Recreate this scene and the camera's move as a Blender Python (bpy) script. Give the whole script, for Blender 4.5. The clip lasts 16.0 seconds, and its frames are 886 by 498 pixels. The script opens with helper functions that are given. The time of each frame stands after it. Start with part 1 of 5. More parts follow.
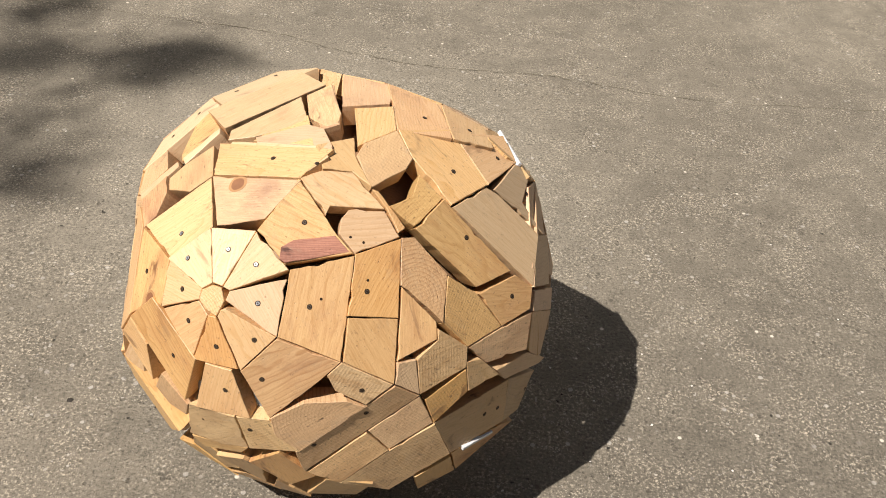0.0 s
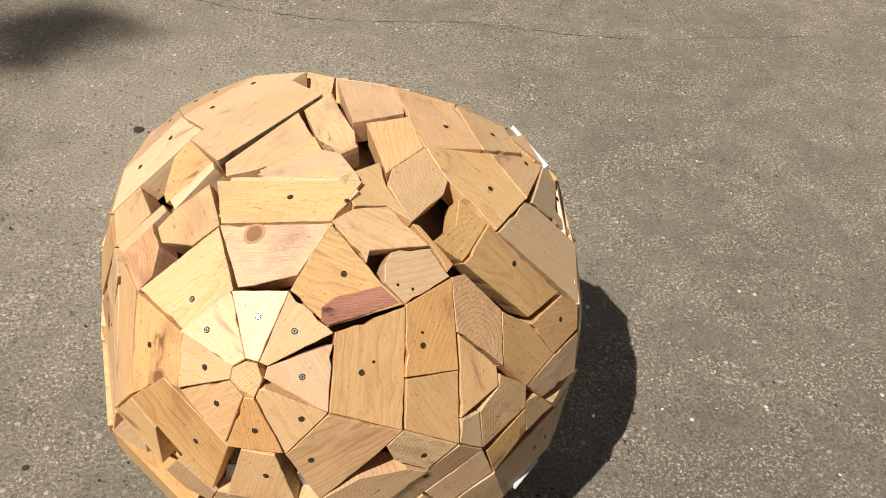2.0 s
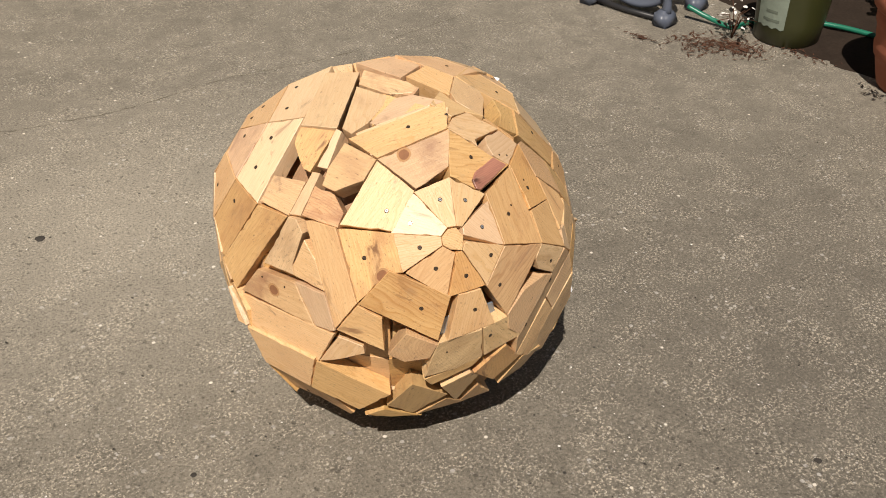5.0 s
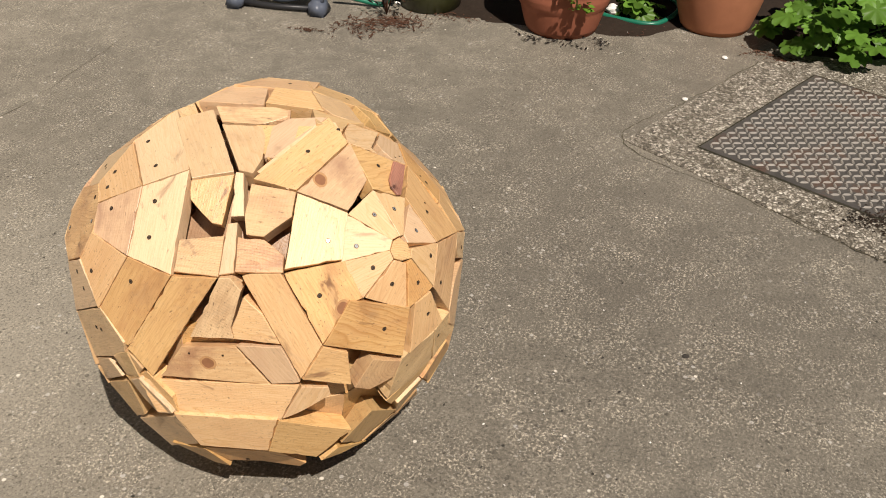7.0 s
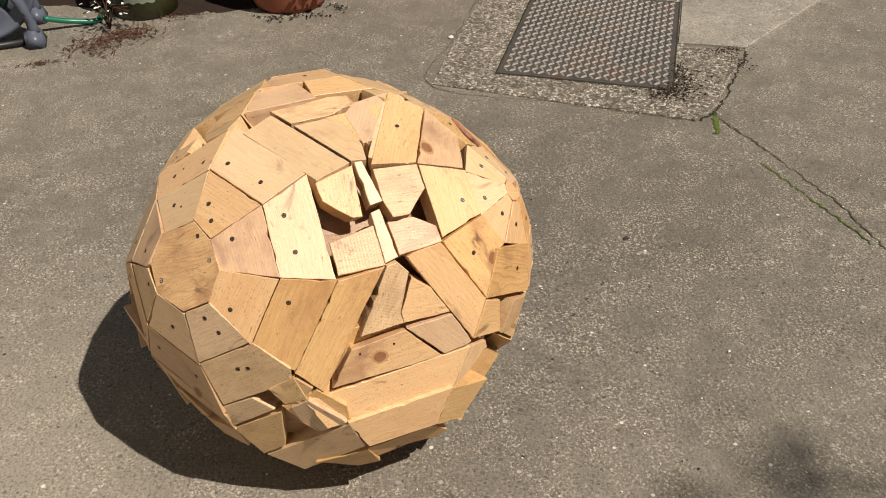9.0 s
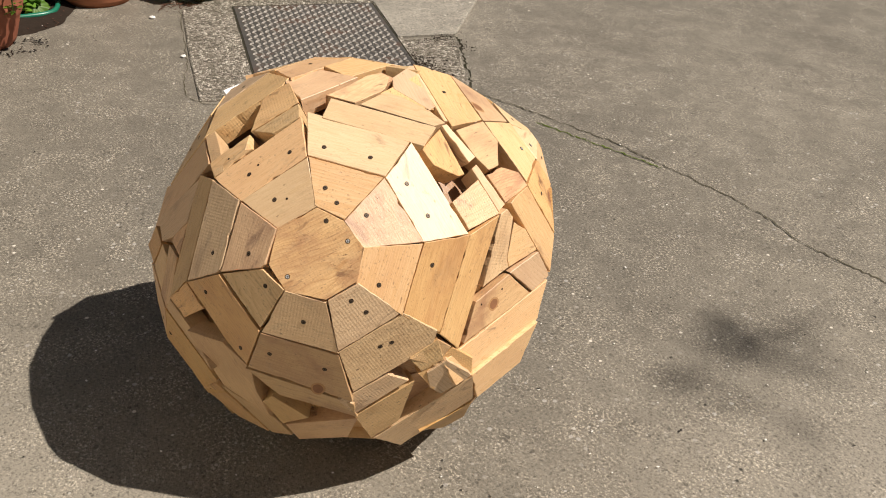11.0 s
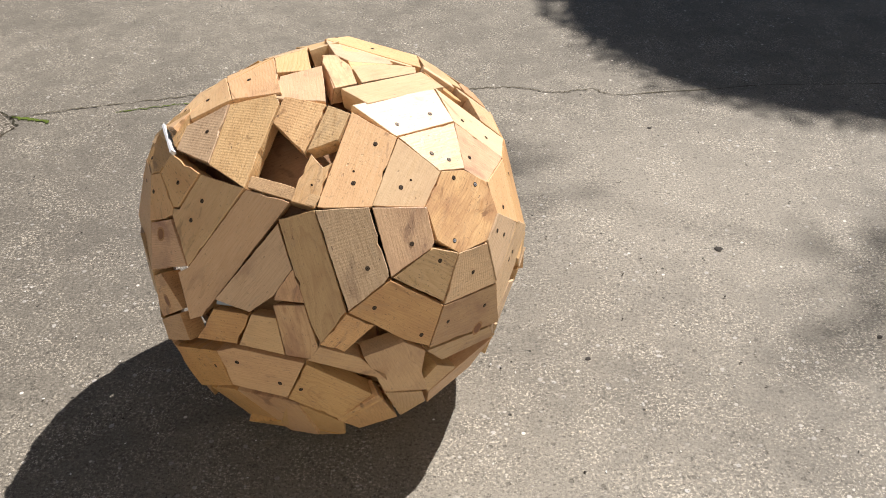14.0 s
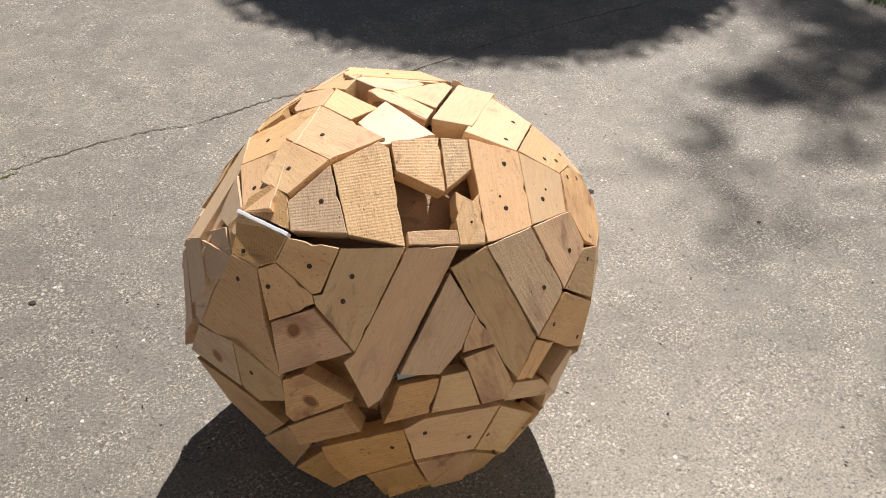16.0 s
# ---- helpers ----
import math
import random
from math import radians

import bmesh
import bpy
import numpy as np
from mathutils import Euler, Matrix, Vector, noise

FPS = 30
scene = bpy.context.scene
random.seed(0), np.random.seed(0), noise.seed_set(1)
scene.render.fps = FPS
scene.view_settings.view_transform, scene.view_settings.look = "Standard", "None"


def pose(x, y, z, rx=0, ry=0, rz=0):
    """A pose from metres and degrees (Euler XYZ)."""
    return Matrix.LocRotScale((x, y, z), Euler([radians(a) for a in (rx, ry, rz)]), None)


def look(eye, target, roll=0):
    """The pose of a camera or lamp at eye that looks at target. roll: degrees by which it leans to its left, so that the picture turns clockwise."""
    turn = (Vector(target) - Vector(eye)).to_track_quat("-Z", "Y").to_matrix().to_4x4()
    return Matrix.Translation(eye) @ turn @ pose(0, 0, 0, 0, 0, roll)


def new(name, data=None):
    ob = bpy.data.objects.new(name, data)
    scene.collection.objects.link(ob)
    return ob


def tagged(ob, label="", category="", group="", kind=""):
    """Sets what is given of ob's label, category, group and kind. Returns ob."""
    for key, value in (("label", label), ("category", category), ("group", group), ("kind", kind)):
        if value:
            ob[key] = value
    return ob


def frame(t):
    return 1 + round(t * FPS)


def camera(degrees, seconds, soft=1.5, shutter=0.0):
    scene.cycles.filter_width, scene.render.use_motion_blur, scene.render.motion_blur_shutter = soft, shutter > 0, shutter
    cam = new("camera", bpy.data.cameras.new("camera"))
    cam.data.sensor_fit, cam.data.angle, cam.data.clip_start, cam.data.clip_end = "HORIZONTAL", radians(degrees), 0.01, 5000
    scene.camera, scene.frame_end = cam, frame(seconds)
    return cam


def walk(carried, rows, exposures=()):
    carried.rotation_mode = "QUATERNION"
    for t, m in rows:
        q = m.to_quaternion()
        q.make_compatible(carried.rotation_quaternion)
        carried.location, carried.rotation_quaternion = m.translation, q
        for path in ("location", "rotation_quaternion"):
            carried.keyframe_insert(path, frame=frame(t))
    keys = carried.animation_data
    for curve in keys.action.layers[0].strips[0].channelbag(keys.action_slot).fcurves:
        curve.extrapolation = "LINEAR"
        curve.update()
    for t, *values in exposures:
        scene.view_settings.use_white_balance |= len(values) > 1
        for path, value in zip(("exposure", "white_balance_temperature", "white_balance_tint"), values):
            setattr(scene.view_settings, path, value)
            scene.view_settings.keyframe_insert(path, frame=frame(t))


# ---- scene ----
cam = camera(47.6, 16.0, 1.0)
PATH = [
    (0, (-0.012, 0.014, 1.508), (0.014, 1.61, 0.303), 5.8),
    (0.5, (-0.026, 0.016, 1.506), (0.027, 1.593, 0.278), 6.1),
    (1, (-0.067, 0.05, 1.493), (0.033, 1.595, 0.227), 7.4),
    (1.5, (-0.166, 0.164, 1.489), (0.054, 1.678, 0.2), 7.8),
    (2, (-0.283, 0.281, 1.491), (0.058, 1.753, 0.181), 8.1),
    (2.5, (-0.388, 0.317, 1.481), (0.047, 1.759, 0.166), 7.6),
    (3, (-0.621, 0.236, 1.476), (0.071, 1.622, 0.211), 4.9),
    (3.5, (-0.795, 0.076, 1.496), (-0.005, 1.457, 0.284), 3.5),
    (3.7, (-0.842, -0.008, 1.493), (-0.015, 1.389, 0.324), 2.2),
    (5.8, (-1.422, 0.145, 1.538), (-0.209, 1.289, 0.433), 2.2),
    (6, (-1.417, 0.234, 1.529), (-0.187, 1.363, 0.429), 1.4),
    (6.5, (-1.419, 0.404, 1.513), (0.017, 1.281, 0.432), 1.1),
    (7, (-1.604, 0.559, 1.499), (-0.027, 1.109, 0.398), 1.7),
    (7.5, (-1.733, 0.747, 1.491), (-0.217, 1.416, 0.372), 2.9),
    (8, (-1.673, 0.935, 1.487), (-0.114, 1.42, 0.331), -0.5),
    (8.5, (-1.723, 1.157, 1.473), (-0.065, 1.215, 0.355), 1.3),
    (8.7, (-1.786, 1.268, 1.484), (-0.13, 1.193, 0.366), 0.4),
    (10.8, (-1.613, 2.292, 1.419), (-0.283, 1.233, 0.366), 2.5),
    (11, (-1.551, 2.365, 1.404), (-0.259, 1.256, 0.356), 3.9),
    (11.5, (-1.346, 2.53, 1.406), (-0.15, 1.377, 0.292), 3.2),
    (12, (-1.169, 2.703, 1.393), (-0.213, 1.335, 0.29), 3.1),
    (12.5, (-1.005, 2.906, 1.421), (-0.29, 1.399, 0.317), 2.8),
    (13, (-0.765, 2.975, 1.403), (-0.201, 1.42, 0.279), 2.1),
    (13.5, (-0.56, 3.026, 1.445), (-0.24, 1.4, 0.324), 0.4),
    (14, (-0.338, 3.091, 1.464), (-0.381, 1.44, 0.335), -1.0),
    (14.5, (-0.093, 3.004, 1.45), (-0.425, 1.399, 0.303), 1.2),
    (15, (0.112, 2.869, 1.479), (-0.367, 1.302, 0.333), -0.7),
    (15.5, (0.386, 2.772, 1.48), (-0.409, 1.349, 0.322), -0.5),
    (16, (0.632, 2.683, 1.487), (-0.325, 1.362, 0.33), 1.0),
]
walk(cam, [(t, look(eye, target, roll)) for t, eye, target, roll in PATH], [(0, 0.42, 6350, 10), (2.5, 0.22, 6450, 10), (6.0, 0.2, 6450, 10), (7.5, 0.28, 6450, 10), (8.5, 0.18, 6500, 10), (11.0, 0.37, 6400, 10), (14.5, 0.70, 5950, 11), (16, 0.66, 5950, 12)])

# ---- world and sun ----
SHADE = Vector((math.cos(radians(40)), math.sin(radians(40)), 0)) / math.tan(radians(54))   # shift of a shadow for each metre of height
world = bpy.data.worlds.new("sky")
scene.world = world
world.use_nodes = True
sky = world.node_tree.nodes.new("ShaderNodeTexSky")
sky.sky_type, sky.sun_disc = "NISHITA", False
sky.sun_elevation, sky.sun_rotation = radians(54), radians(-130)
world.node_tree.nodes["Background"].inputs[1].default_value = 0.018
world.node_tree.links.new(sky.outputs[0], world.node_tree.nodes["Background"].inputs[0])
sun = bpy.data.lights.new("sun", "SUN")
sun.energy, sun.angle, sun.color = 5.0, radians(0.5), (1.0, 0.90, 0.79)
new("sun", sun).matrix_world = look((-10 * SHADE.x, -10 * SHADE.y, 10), (0, 0, 0))


# ---- materials ----
def shader(name, rough=0.6, specular=0.3, metal=0.0):
    m = bpy.data.materials.new(name)
    m.use_nodes = True
    b = m.node_tree.nodes["Principled BSDF"]
    b.inputs["Roughness"].default_value, b.inputs["Specular IOR Level"].default_value, b.inputs["Metallic"].default_value = rough, specular, metal
    return m, m.node_tree, b


def node(nt, kind, inputs=(), operation="", use_clamp=False, blend_type=""):
    n = nt.nodes.new("ShaderNode" + kind)
    if operation:
        n.operation = operation
    if use_clamp:
        n.use_clamp = True
    if blend_type:
        n.blend_type = blend_type
    for slot, value in dict(inputs).items():
        if isinstance(value, bpy.types.NodeSocket):
            nt.links.new(value, n.inputs[slot])
        else:
            n.inputs[slot].default_value = value
    return n


def maths(nt, op, a, b=0.0, c=0.0, clamp=False):
    return node(nt, "Math", {0: a, 1: b, 2: c}, operation=op, use_clamp=clamp).outputs[0]


def mixed(nt, fac, a, b, blend="MIX"):
    n = node(nt, "MixRGB", {0: fac, 1: a, 2: b}, blend_type=blend)
    return n.outputs[0]


def scaled(nt, vector, x, y, z, shift=None):
    v = node(nt, "VectorMath", {0: vector, 1: (x, y, z)}, operation="MULTIPLY").outputs[0]
    if shift is not None:
        v = node(nt, "VectorMath", {0: v, 1: shift}, operation="ADD").outputs[0]
    return v


def noisy(nt, vector, scale, detail=3.0, rough=0.55, distortion=0.0):
    return node(nt, "TexNoise", {"Vector": vector, "Scale": scale, "Detail": detail, "Roughness": rough, "Distortion": distortion}).outputs[0]


def ramp(nt, fac, *stops):
    n = node(nt, "ValToRGB", {0: fac})
    e = n.color_ramp.elements
    while len(e) < len(stops):
        e.new(0.5)
    for k, (at, colour) in enumerate(stops):
        e[k].position, e[k].color = at, (*colour, 1)
    return n.outputs[0]


def bump(nt, b, height, strength, distance):
    nt.links.new(node(nt, "Bump", {"Height": height, "Strength": strength, "Distance": distance}).outputs[0], b.inputs["Normal"])


def wood(name, pale, mid, deep, rings=False, sawn=0.0, stain=0.25):
    """Softwood with its grain along the board's own x; rings: cut across the grain; sawn: how rough the saw left it."""
    m, nt, b = shader(name, 0.45, 0.55)
    at = node(nt, "TexCoord").outputs["Object"]
    own = node(nt, "ObjectInfo").outputs["Random"]
    lots = [own] + [maths(nt, "FRACT", maths(nt, "MULTIPLY", own, k)) for k in (7.31, 13.73, 29.17, 53.9, 97.3)]
    far = node(nt, "CombineXYZ", {0: maths(nt, "MULTIPLY", lots[1], 37), 1: maths(nt, "MULTIPLY", lots[2], 91), 2: maths(nt, "MULTIPLY", lots[3], 53)}).outputs[0]
    x, y, z = (node(nt, "SeparateXYZ", {0: at}).outputs[k] for k in range(3))
    wander = maths(nt, "MULTIPLY_ADD", noisy(nt, scaled(nt, at, 6, 16, 16, far), 1, 3), 0.030, -0.015)
    if rings:
        # the pith lies somewhere in or beside the block
        u = maths(nt, "ADD", x, maths(nt, "MULTIPLY_ADD", lots[1], 0.12, -0.06))
        v = maths(nt, "ADD", y, maths(nt, "MULTIPLY_ADD", lots[2], 0.05, 0.015))
        wander = maths(nt, "MULTIPLY", wander, 0.35)
    else:
        # the pith runs along the board below its face, a little out of true
        u = maths(nt, "ADD", maths(nt, "ADD", y, maths(nt, "MULTIPLY_ADD", lots[1], 0.12, -0.06)), maths(nt, "MULTIPLY", x, maths(nt, "MULTIPLY_ADD", lots[4], 0.30, -0.15)))
        v = maths(nt, "ADD", maths(nt, "MULTIPLY_ADD", lots[2], 0.06, 0.004), maths(nt, "MULTIPLY", x, maths(nt, "MULTIPLY_ADD", lots[5], 0.16, -0.08)))
    around = maths(nt, "SQRT", maths(nt, "ADD", maths(nt, "MULTIPLY", u, u), maths(nt, "MULTIPLY", v, v)))
    band = maths(nt, "FRACT", maths(nt, "MULTIPLY", maths(nt, "ADD", around, wander), maths(nt, "MULTIPLY_ADD", lots[3], 170, 130)))
    late = maths(nt, "MULTIPLY", ramp(nt, band, (0.0, (0, 0, 0)), (0.62, (0.22, 0.22, 0.22)), (0.90, (1, 1, 1)), (1.0, (0, 0, 0))), maths(nt, "MULTIPLY_ADD", lots[4], 0.8, 0.55 if rings else 0.34), clamp=True)
    late = maths(nt, "MULTIPLY", late, maths(nt, "MULTIPLY_ADD", noisy(nt, scaled(nt, at, 9, 30, 30, far), 1, 2), 1.6, -0.1), clamp=True)
    fibre = noisy(nt, scaled(nt, at, 22, 520, 520, far), 1, 3, 0.65)
    tone = noisy(nt, scaled(nt, at, 9, 15, 15, far), 1, 5, 0.62, 0.4)
    colour = mixed(nt, late, (*pale, 1), (*mid, 1))
    colour = mixed(nt, maths(nt, "MULTIPLY_ADD", fibre, 2.0, -0.85, clamp=True), colour, (*mid, 1))
    # pinkish heartwood and grey handling marks
    colour = mixed(nt, maths(nt, "MULTIPLY", ramp(nt, tone, (0.46, (0, 0, 0)), (0.70, (1, 1, 1))), maths(nt, "MULTIPLY_ADD", lots[5], 0.55, stain * 0.6)), colour, (*deep, 1))
    grey = noisy(nt, scaled(nt, at, 26, 40, 40, far), 1, 5, 0.7, 0.8)
    colour = mixed(nt, maths(nt, "MULTIPLY", ramp(nt, grey, (0.55, (0, 0, 0)), (0.72, (1, 1, 1))), 0.26 + 0.15 * sawn), colour, (0.40, 0.29, 0.19, 1))
    smudge = ramp(nt, noisy(nt, scaled(nt, at, 11, 24, 24, far), 1, 4, 0.6, 1.2), (0.61, (0, 0, 0)), (0.70, (1, 1, 1)))
    colour = mixed(nt, maths(nt, "MULTIPLY", smudge, maths(nt, "MULTIPLY_ADD", lots[3], 0.75, 0.2)), colour, (*[0.55 * c for c in deep], 1))
    # small dark chips, pitch spots and splinters
    speck = ramp(nt, noisy(nt, scaled(nt, at, 70, 150, 150, far), 1, 2), (0.70, (0, 0, 0)), (0.76, (1, 1, 1)))
    colour = mixed(nt, maths(nt, "MULTIPLY", speck, 0.6 + 0.3 * sawn), colour, (*[0.42 * c for c in deep], 1))
    pit = ramp(nt, noisy(nt, scaled(nt, at, 190, 330, 330, far), 1, 2), (0.63, (0, 0, 0)), (0.69, (1, 1, 1)))
    colour = mixed(nt, maths(nt, "MULTIPLY", pit, maths(nt, "MULTIPLY_ADD", lots[1], 0.45, 0.15 + 0.25 * sawn)), colour, (*[0.45 * c for c in deep], 1))
    shake = ramp(nt, noisy(nt, scaled(nt, at, 12, 170, 170, far), 1, 2, 0.5, 0.3), (0.69, (0, 0, 0)), (0.74, (1, 1, 1)))
    colour = mixed(nt, maths(nt, "MULTIPLY", shake, maths(nt, "MULTIPLY", lots[4], 0.55)), colour, (*[0.5 * c for c in deep], 1))
    hsv = node(nt, "HueSaturation", {"Hue": maths(nt, "MULTIPLY_ADD", lots[2], 0.010, 0.499), "Saturation": maths(nt, "MULTIPLY_ADD", lots[1], 0.22, 0.85),
                                     "Value": maths(nt, "MULTIPLY_ADD", lots[3], 0.22, 0.88), "Color": colour})
    nt.links.new(hsv.outputs[0], b.inputs["Base Color"])
    teeth = node(nt, "TexWave", {"Vector": scaled(nt, at, 1, 0.12, 0.12, far), "Scale": 60, "Distortion": 3.0, "Detail": 2.0}).outputs[1]
    chips = noisy(nt, scaled(nt, at, 150, 210, 210, far), 1, 4, 0.7)
    dents = noisy(nt, scaled(nt, at, 22, 30, 30, far), 1, 3)
    height = maths(nt, "ADD", maths(nt, "ADD", maths(nt, "MULTIPLY", fibre, 0.5), maths(nt, "MULTIPLY", chips, 0.6 + 0.5 * sawn)), maths(nt, "ADD", maths(nt, "MULTIPLY", dents, 1.6), maths(nt, "MULTIPLY", teeth, 0.04 + 0.16 * sawn)))
    bump(nt, b, maths(nt, "SUBTRACT", height, maths(nt, "MULTIPLY", speck, 1.0)), 0.40 + 0.12 * sawn, 0.0016 + 0.0002 * sawn)
    return m


PINE = wood("pine", (0.715, 0.475, 0.265), (0.58, 0.330, 0.140), (0.57, 0.325, 0.175))
AMBER = wood("amber_pine", (0.70, 0.430, 0.200), (0.49, 0.245, 0.082), (0.50, 0.245, 0.110))
GREYED = wood("rough_sawn_pine", (0.72, 0.485, 0.265), (0.54, 0.315, 0.145), (0.42, 0.235, 0.120), sawn=0.8, stain=0.55)
# darker pine, mostly for low boards; part of their shade is in the colour
SHADE_BROWNED = wood("shade_browned_pine", (0.62, 0.380, 0.168), (0.46, 0.245, 0.092), (0.38, 0.185, 0.085), sawn=0.3, stain=0.45)
KNOTTY = wood("knotty_pine", (0.69, 0.435, 0.230), (0.50, 0.260, 0.112), (0.36, 0.175, 0.095), sawn=0.2, stain=0.9)
ENDGRAIN = wood("end_grain", (0.69, 0.430, 0.200), (0.47, 0.240, 0.088), (0.44, 0.230, 0.110), rings=True, sawn=0.7)
BARK = wood("red_bark_scar", (0.46, 0.19, 0.115), (0.24, 0.085, 0.05), (0.13, 0.045, 0.03), sawn=0.15, stain=0.9)
# brown kept dark to carry the shade of the ball's hollow
CORE_SHADE = wood("shaded_core_wood", (0.40, 0.22, 0.10), (0.30, 0.15, 0.06), (0.16, 0.08, 0.04), sawn=0.5, stain=0.6)


def plain(name, colour, rough=0.6, specular=0.3, metal=0.0, vary=0.25, scale=30, relief=0.2):
    m, nt, b = shader(name, rough, specular, metal)
    at = node(nt, "TexCoord").outputs["Object"]
    n = noisy(nt, at, scale, 5, 0.65)
    big = noisy(nt, at, scale * 0.17, 3)
    both = maths(nt, "ADD", maths(nt, "MULTIPLY", n, 0.6), maths(nt, "MULTIPLY", big, 0.4))
    colour = mixed(nt, both, (*[c * (1 - vary) for c in colour], 1), (*[min(1, c * (1 + vary)) for c in colour], 1))
    nt.links.new(colour, b.inputs["Base Color"])
    bump(nt, b, n, relief, 0.002)
    return m


ZINC = plain("zinc_plated_steel", (0.75, 0.76, 0.78), 0.3, 0.5, 0.7)
SCREWED = plain("darkened_screw_steel", (0.10, 0.075, 0.055), 0.45, 0.5, 0.4)
HOLE = plain("dark_countersink", (0.035, 0.022, 0.014), 0.9, 0.1)
KNOT = plain("knot_wood", (0.25, 0.115, 0.055), 0.5, 0.3, vary=0.4, scale=90)
KNOT_RIM = plain("knot_rim_wood", (0.43, 0.24, 0.11), 0.55, 0.25, vary=0.3, scale=120)
WHITE = plain("white_plastic", (0.85, 0.86, 0.88), 0.25, 0.5, vary=0.06)
STEEL = plain("grey_steel_sheet", (0.30, 0.34, 0.40), 0.4, 0.5, 0.6)
TERRACOTTA = plain("terracotta", (0.27, 0.095, 0.055), 0.7, 0.2, vary=0.3, scale=22)
OLD_TERRACOTTA = plain("weathered_terracotta", (0.36, 0.15, 0.08), 0.8, 0.2, vary=0.35, scale=14)
OLIVE = plain("olive_plastic", (0.034, 0.036, 0.011), 0.35, 0.5, vary=0.3, scale=9)
LABEL = plain("faded_label_paper", (0.20, 0.235, 0.19), 0.6, 0.3, vary=0.6, scale=24)
LABEL_BAR = plain("faded_print", (0.12, 0.14, 0.11), 0.6, 0.3, vary=0.4, scale=24)
REEL = plain("blue_grey_plastic", (0.085, 0.098, 0.13), 0.4, 0.4, vary=0.15)
BLACK = plain("black_plastic", (0.02, 0.02, 0.022), 0.45, 0.4)
HOSE = plain("green_hose_rubber", (0.012, 0.14, 0.085), 0.35, 0.5, vary=0.2)
# soil colour, taken darker to include the shade among the pots
SOIL = plain("shade_dark_soil", (0.028, 0.020, 0.015), 0.95, 0.1, vary=0.7, scale=60, relief=0.8)
LITTER = plain("dry_brown_litter", (0.075, 0.036, 0.022), 0.85, 0.15, vary=0.7, scale=40)
CHIP = plain("pale_stone", (0.72, 0.70, 0.66), 0.8, 0.2, vary=0.2, scale=60)
STALK = plain("green_stalk", (0.10, 0.17, 0.04), 0.6, 0.3)
BARK_GREY = plain("grey_bark", (0.12, 0.09, 0.065), 0.9, 0.1, vary=0.5, scale=12, relief=0.7)
DARK_CRACK = plain("crack_dirt", (0.045, 0.042, 0.030), 0.95, 0.05, vary=0.6, scale=30)
DIRT_CRACK = plain("crack_dust", (0.10, 0.088, 0.062), 0.95, 0.05, vary=0.6, scale=30)
MOSS = plain("moss", (0.09, 0.12, 0.025), 0.95, 0.05, vary=0.6, scale=80)
WILTED = plain("wilted_leaf", (0.014, 0.011, 0.009), 0.6, 0.2, vary=0.4, scale=60)
GUM = plain("trodden_spot", (0.05, 0.045, 0.04), 0.8, 0.1, vary=0.4, scale=60)


# for the unseen wall that throws sunlight back on the ball's north side
BOUNCE_PLASTER = plain("pale_bounce_plaster", (0.57, 0.535, 0.47), 0.85, 0.2, vary=0.06, scale=4)


def leaf_paint(name, colour):
    m, nt, b = shader(name, 0.45, 0.35)
    own = node(nt, "ObjectInfo").outputs["Random"]
    isle = node(nt, "NewGeometry").outputs["Random Per Island"]
    fac = maths(nt, "FRACT", maths(nt, "ADD", own, isle))
    tint = mixed(nt, fac, (*[c * 0.6 for c in colour], 1), (*[c * 1.35 for c in colour], 1))
    tint = mixed(nt, maths(nt, "MULTIPLY", noisy(nt, node(nt, "TexCoord").outputs["Object"], 60, 3), 0.5), tint, (*[c * 0.5 for c in colour], 1))
    nt.links.new(tint, b.inputs["Base Color"])
    b.inputs["Subsurface Weight"].default_value = 0.0
    shine = node(nt, "BsdfTranslucent", {"Color": tint})
    out = nt.nodes["Material Output"]
    nt.links.new(node(nt, "MixShader", {0: 0.3, 1: b.outputs[0], 2: shine.outputs[0]}).outputs[0], out.inputs[0])
    return m


MALLOW = leaf_paint("mallow_leaf", (0.13, 0.26, 0.035))
HERB = leaf_paint("herb_leaf", (0.14, 0.27, 0.03))
TREE_LEAF = leaf_paint("tree_leaf", (0.06, 0.10, 0.025))
GRASS = leaf_paint("grass_blade", (0.12, 0.20, 0.03))


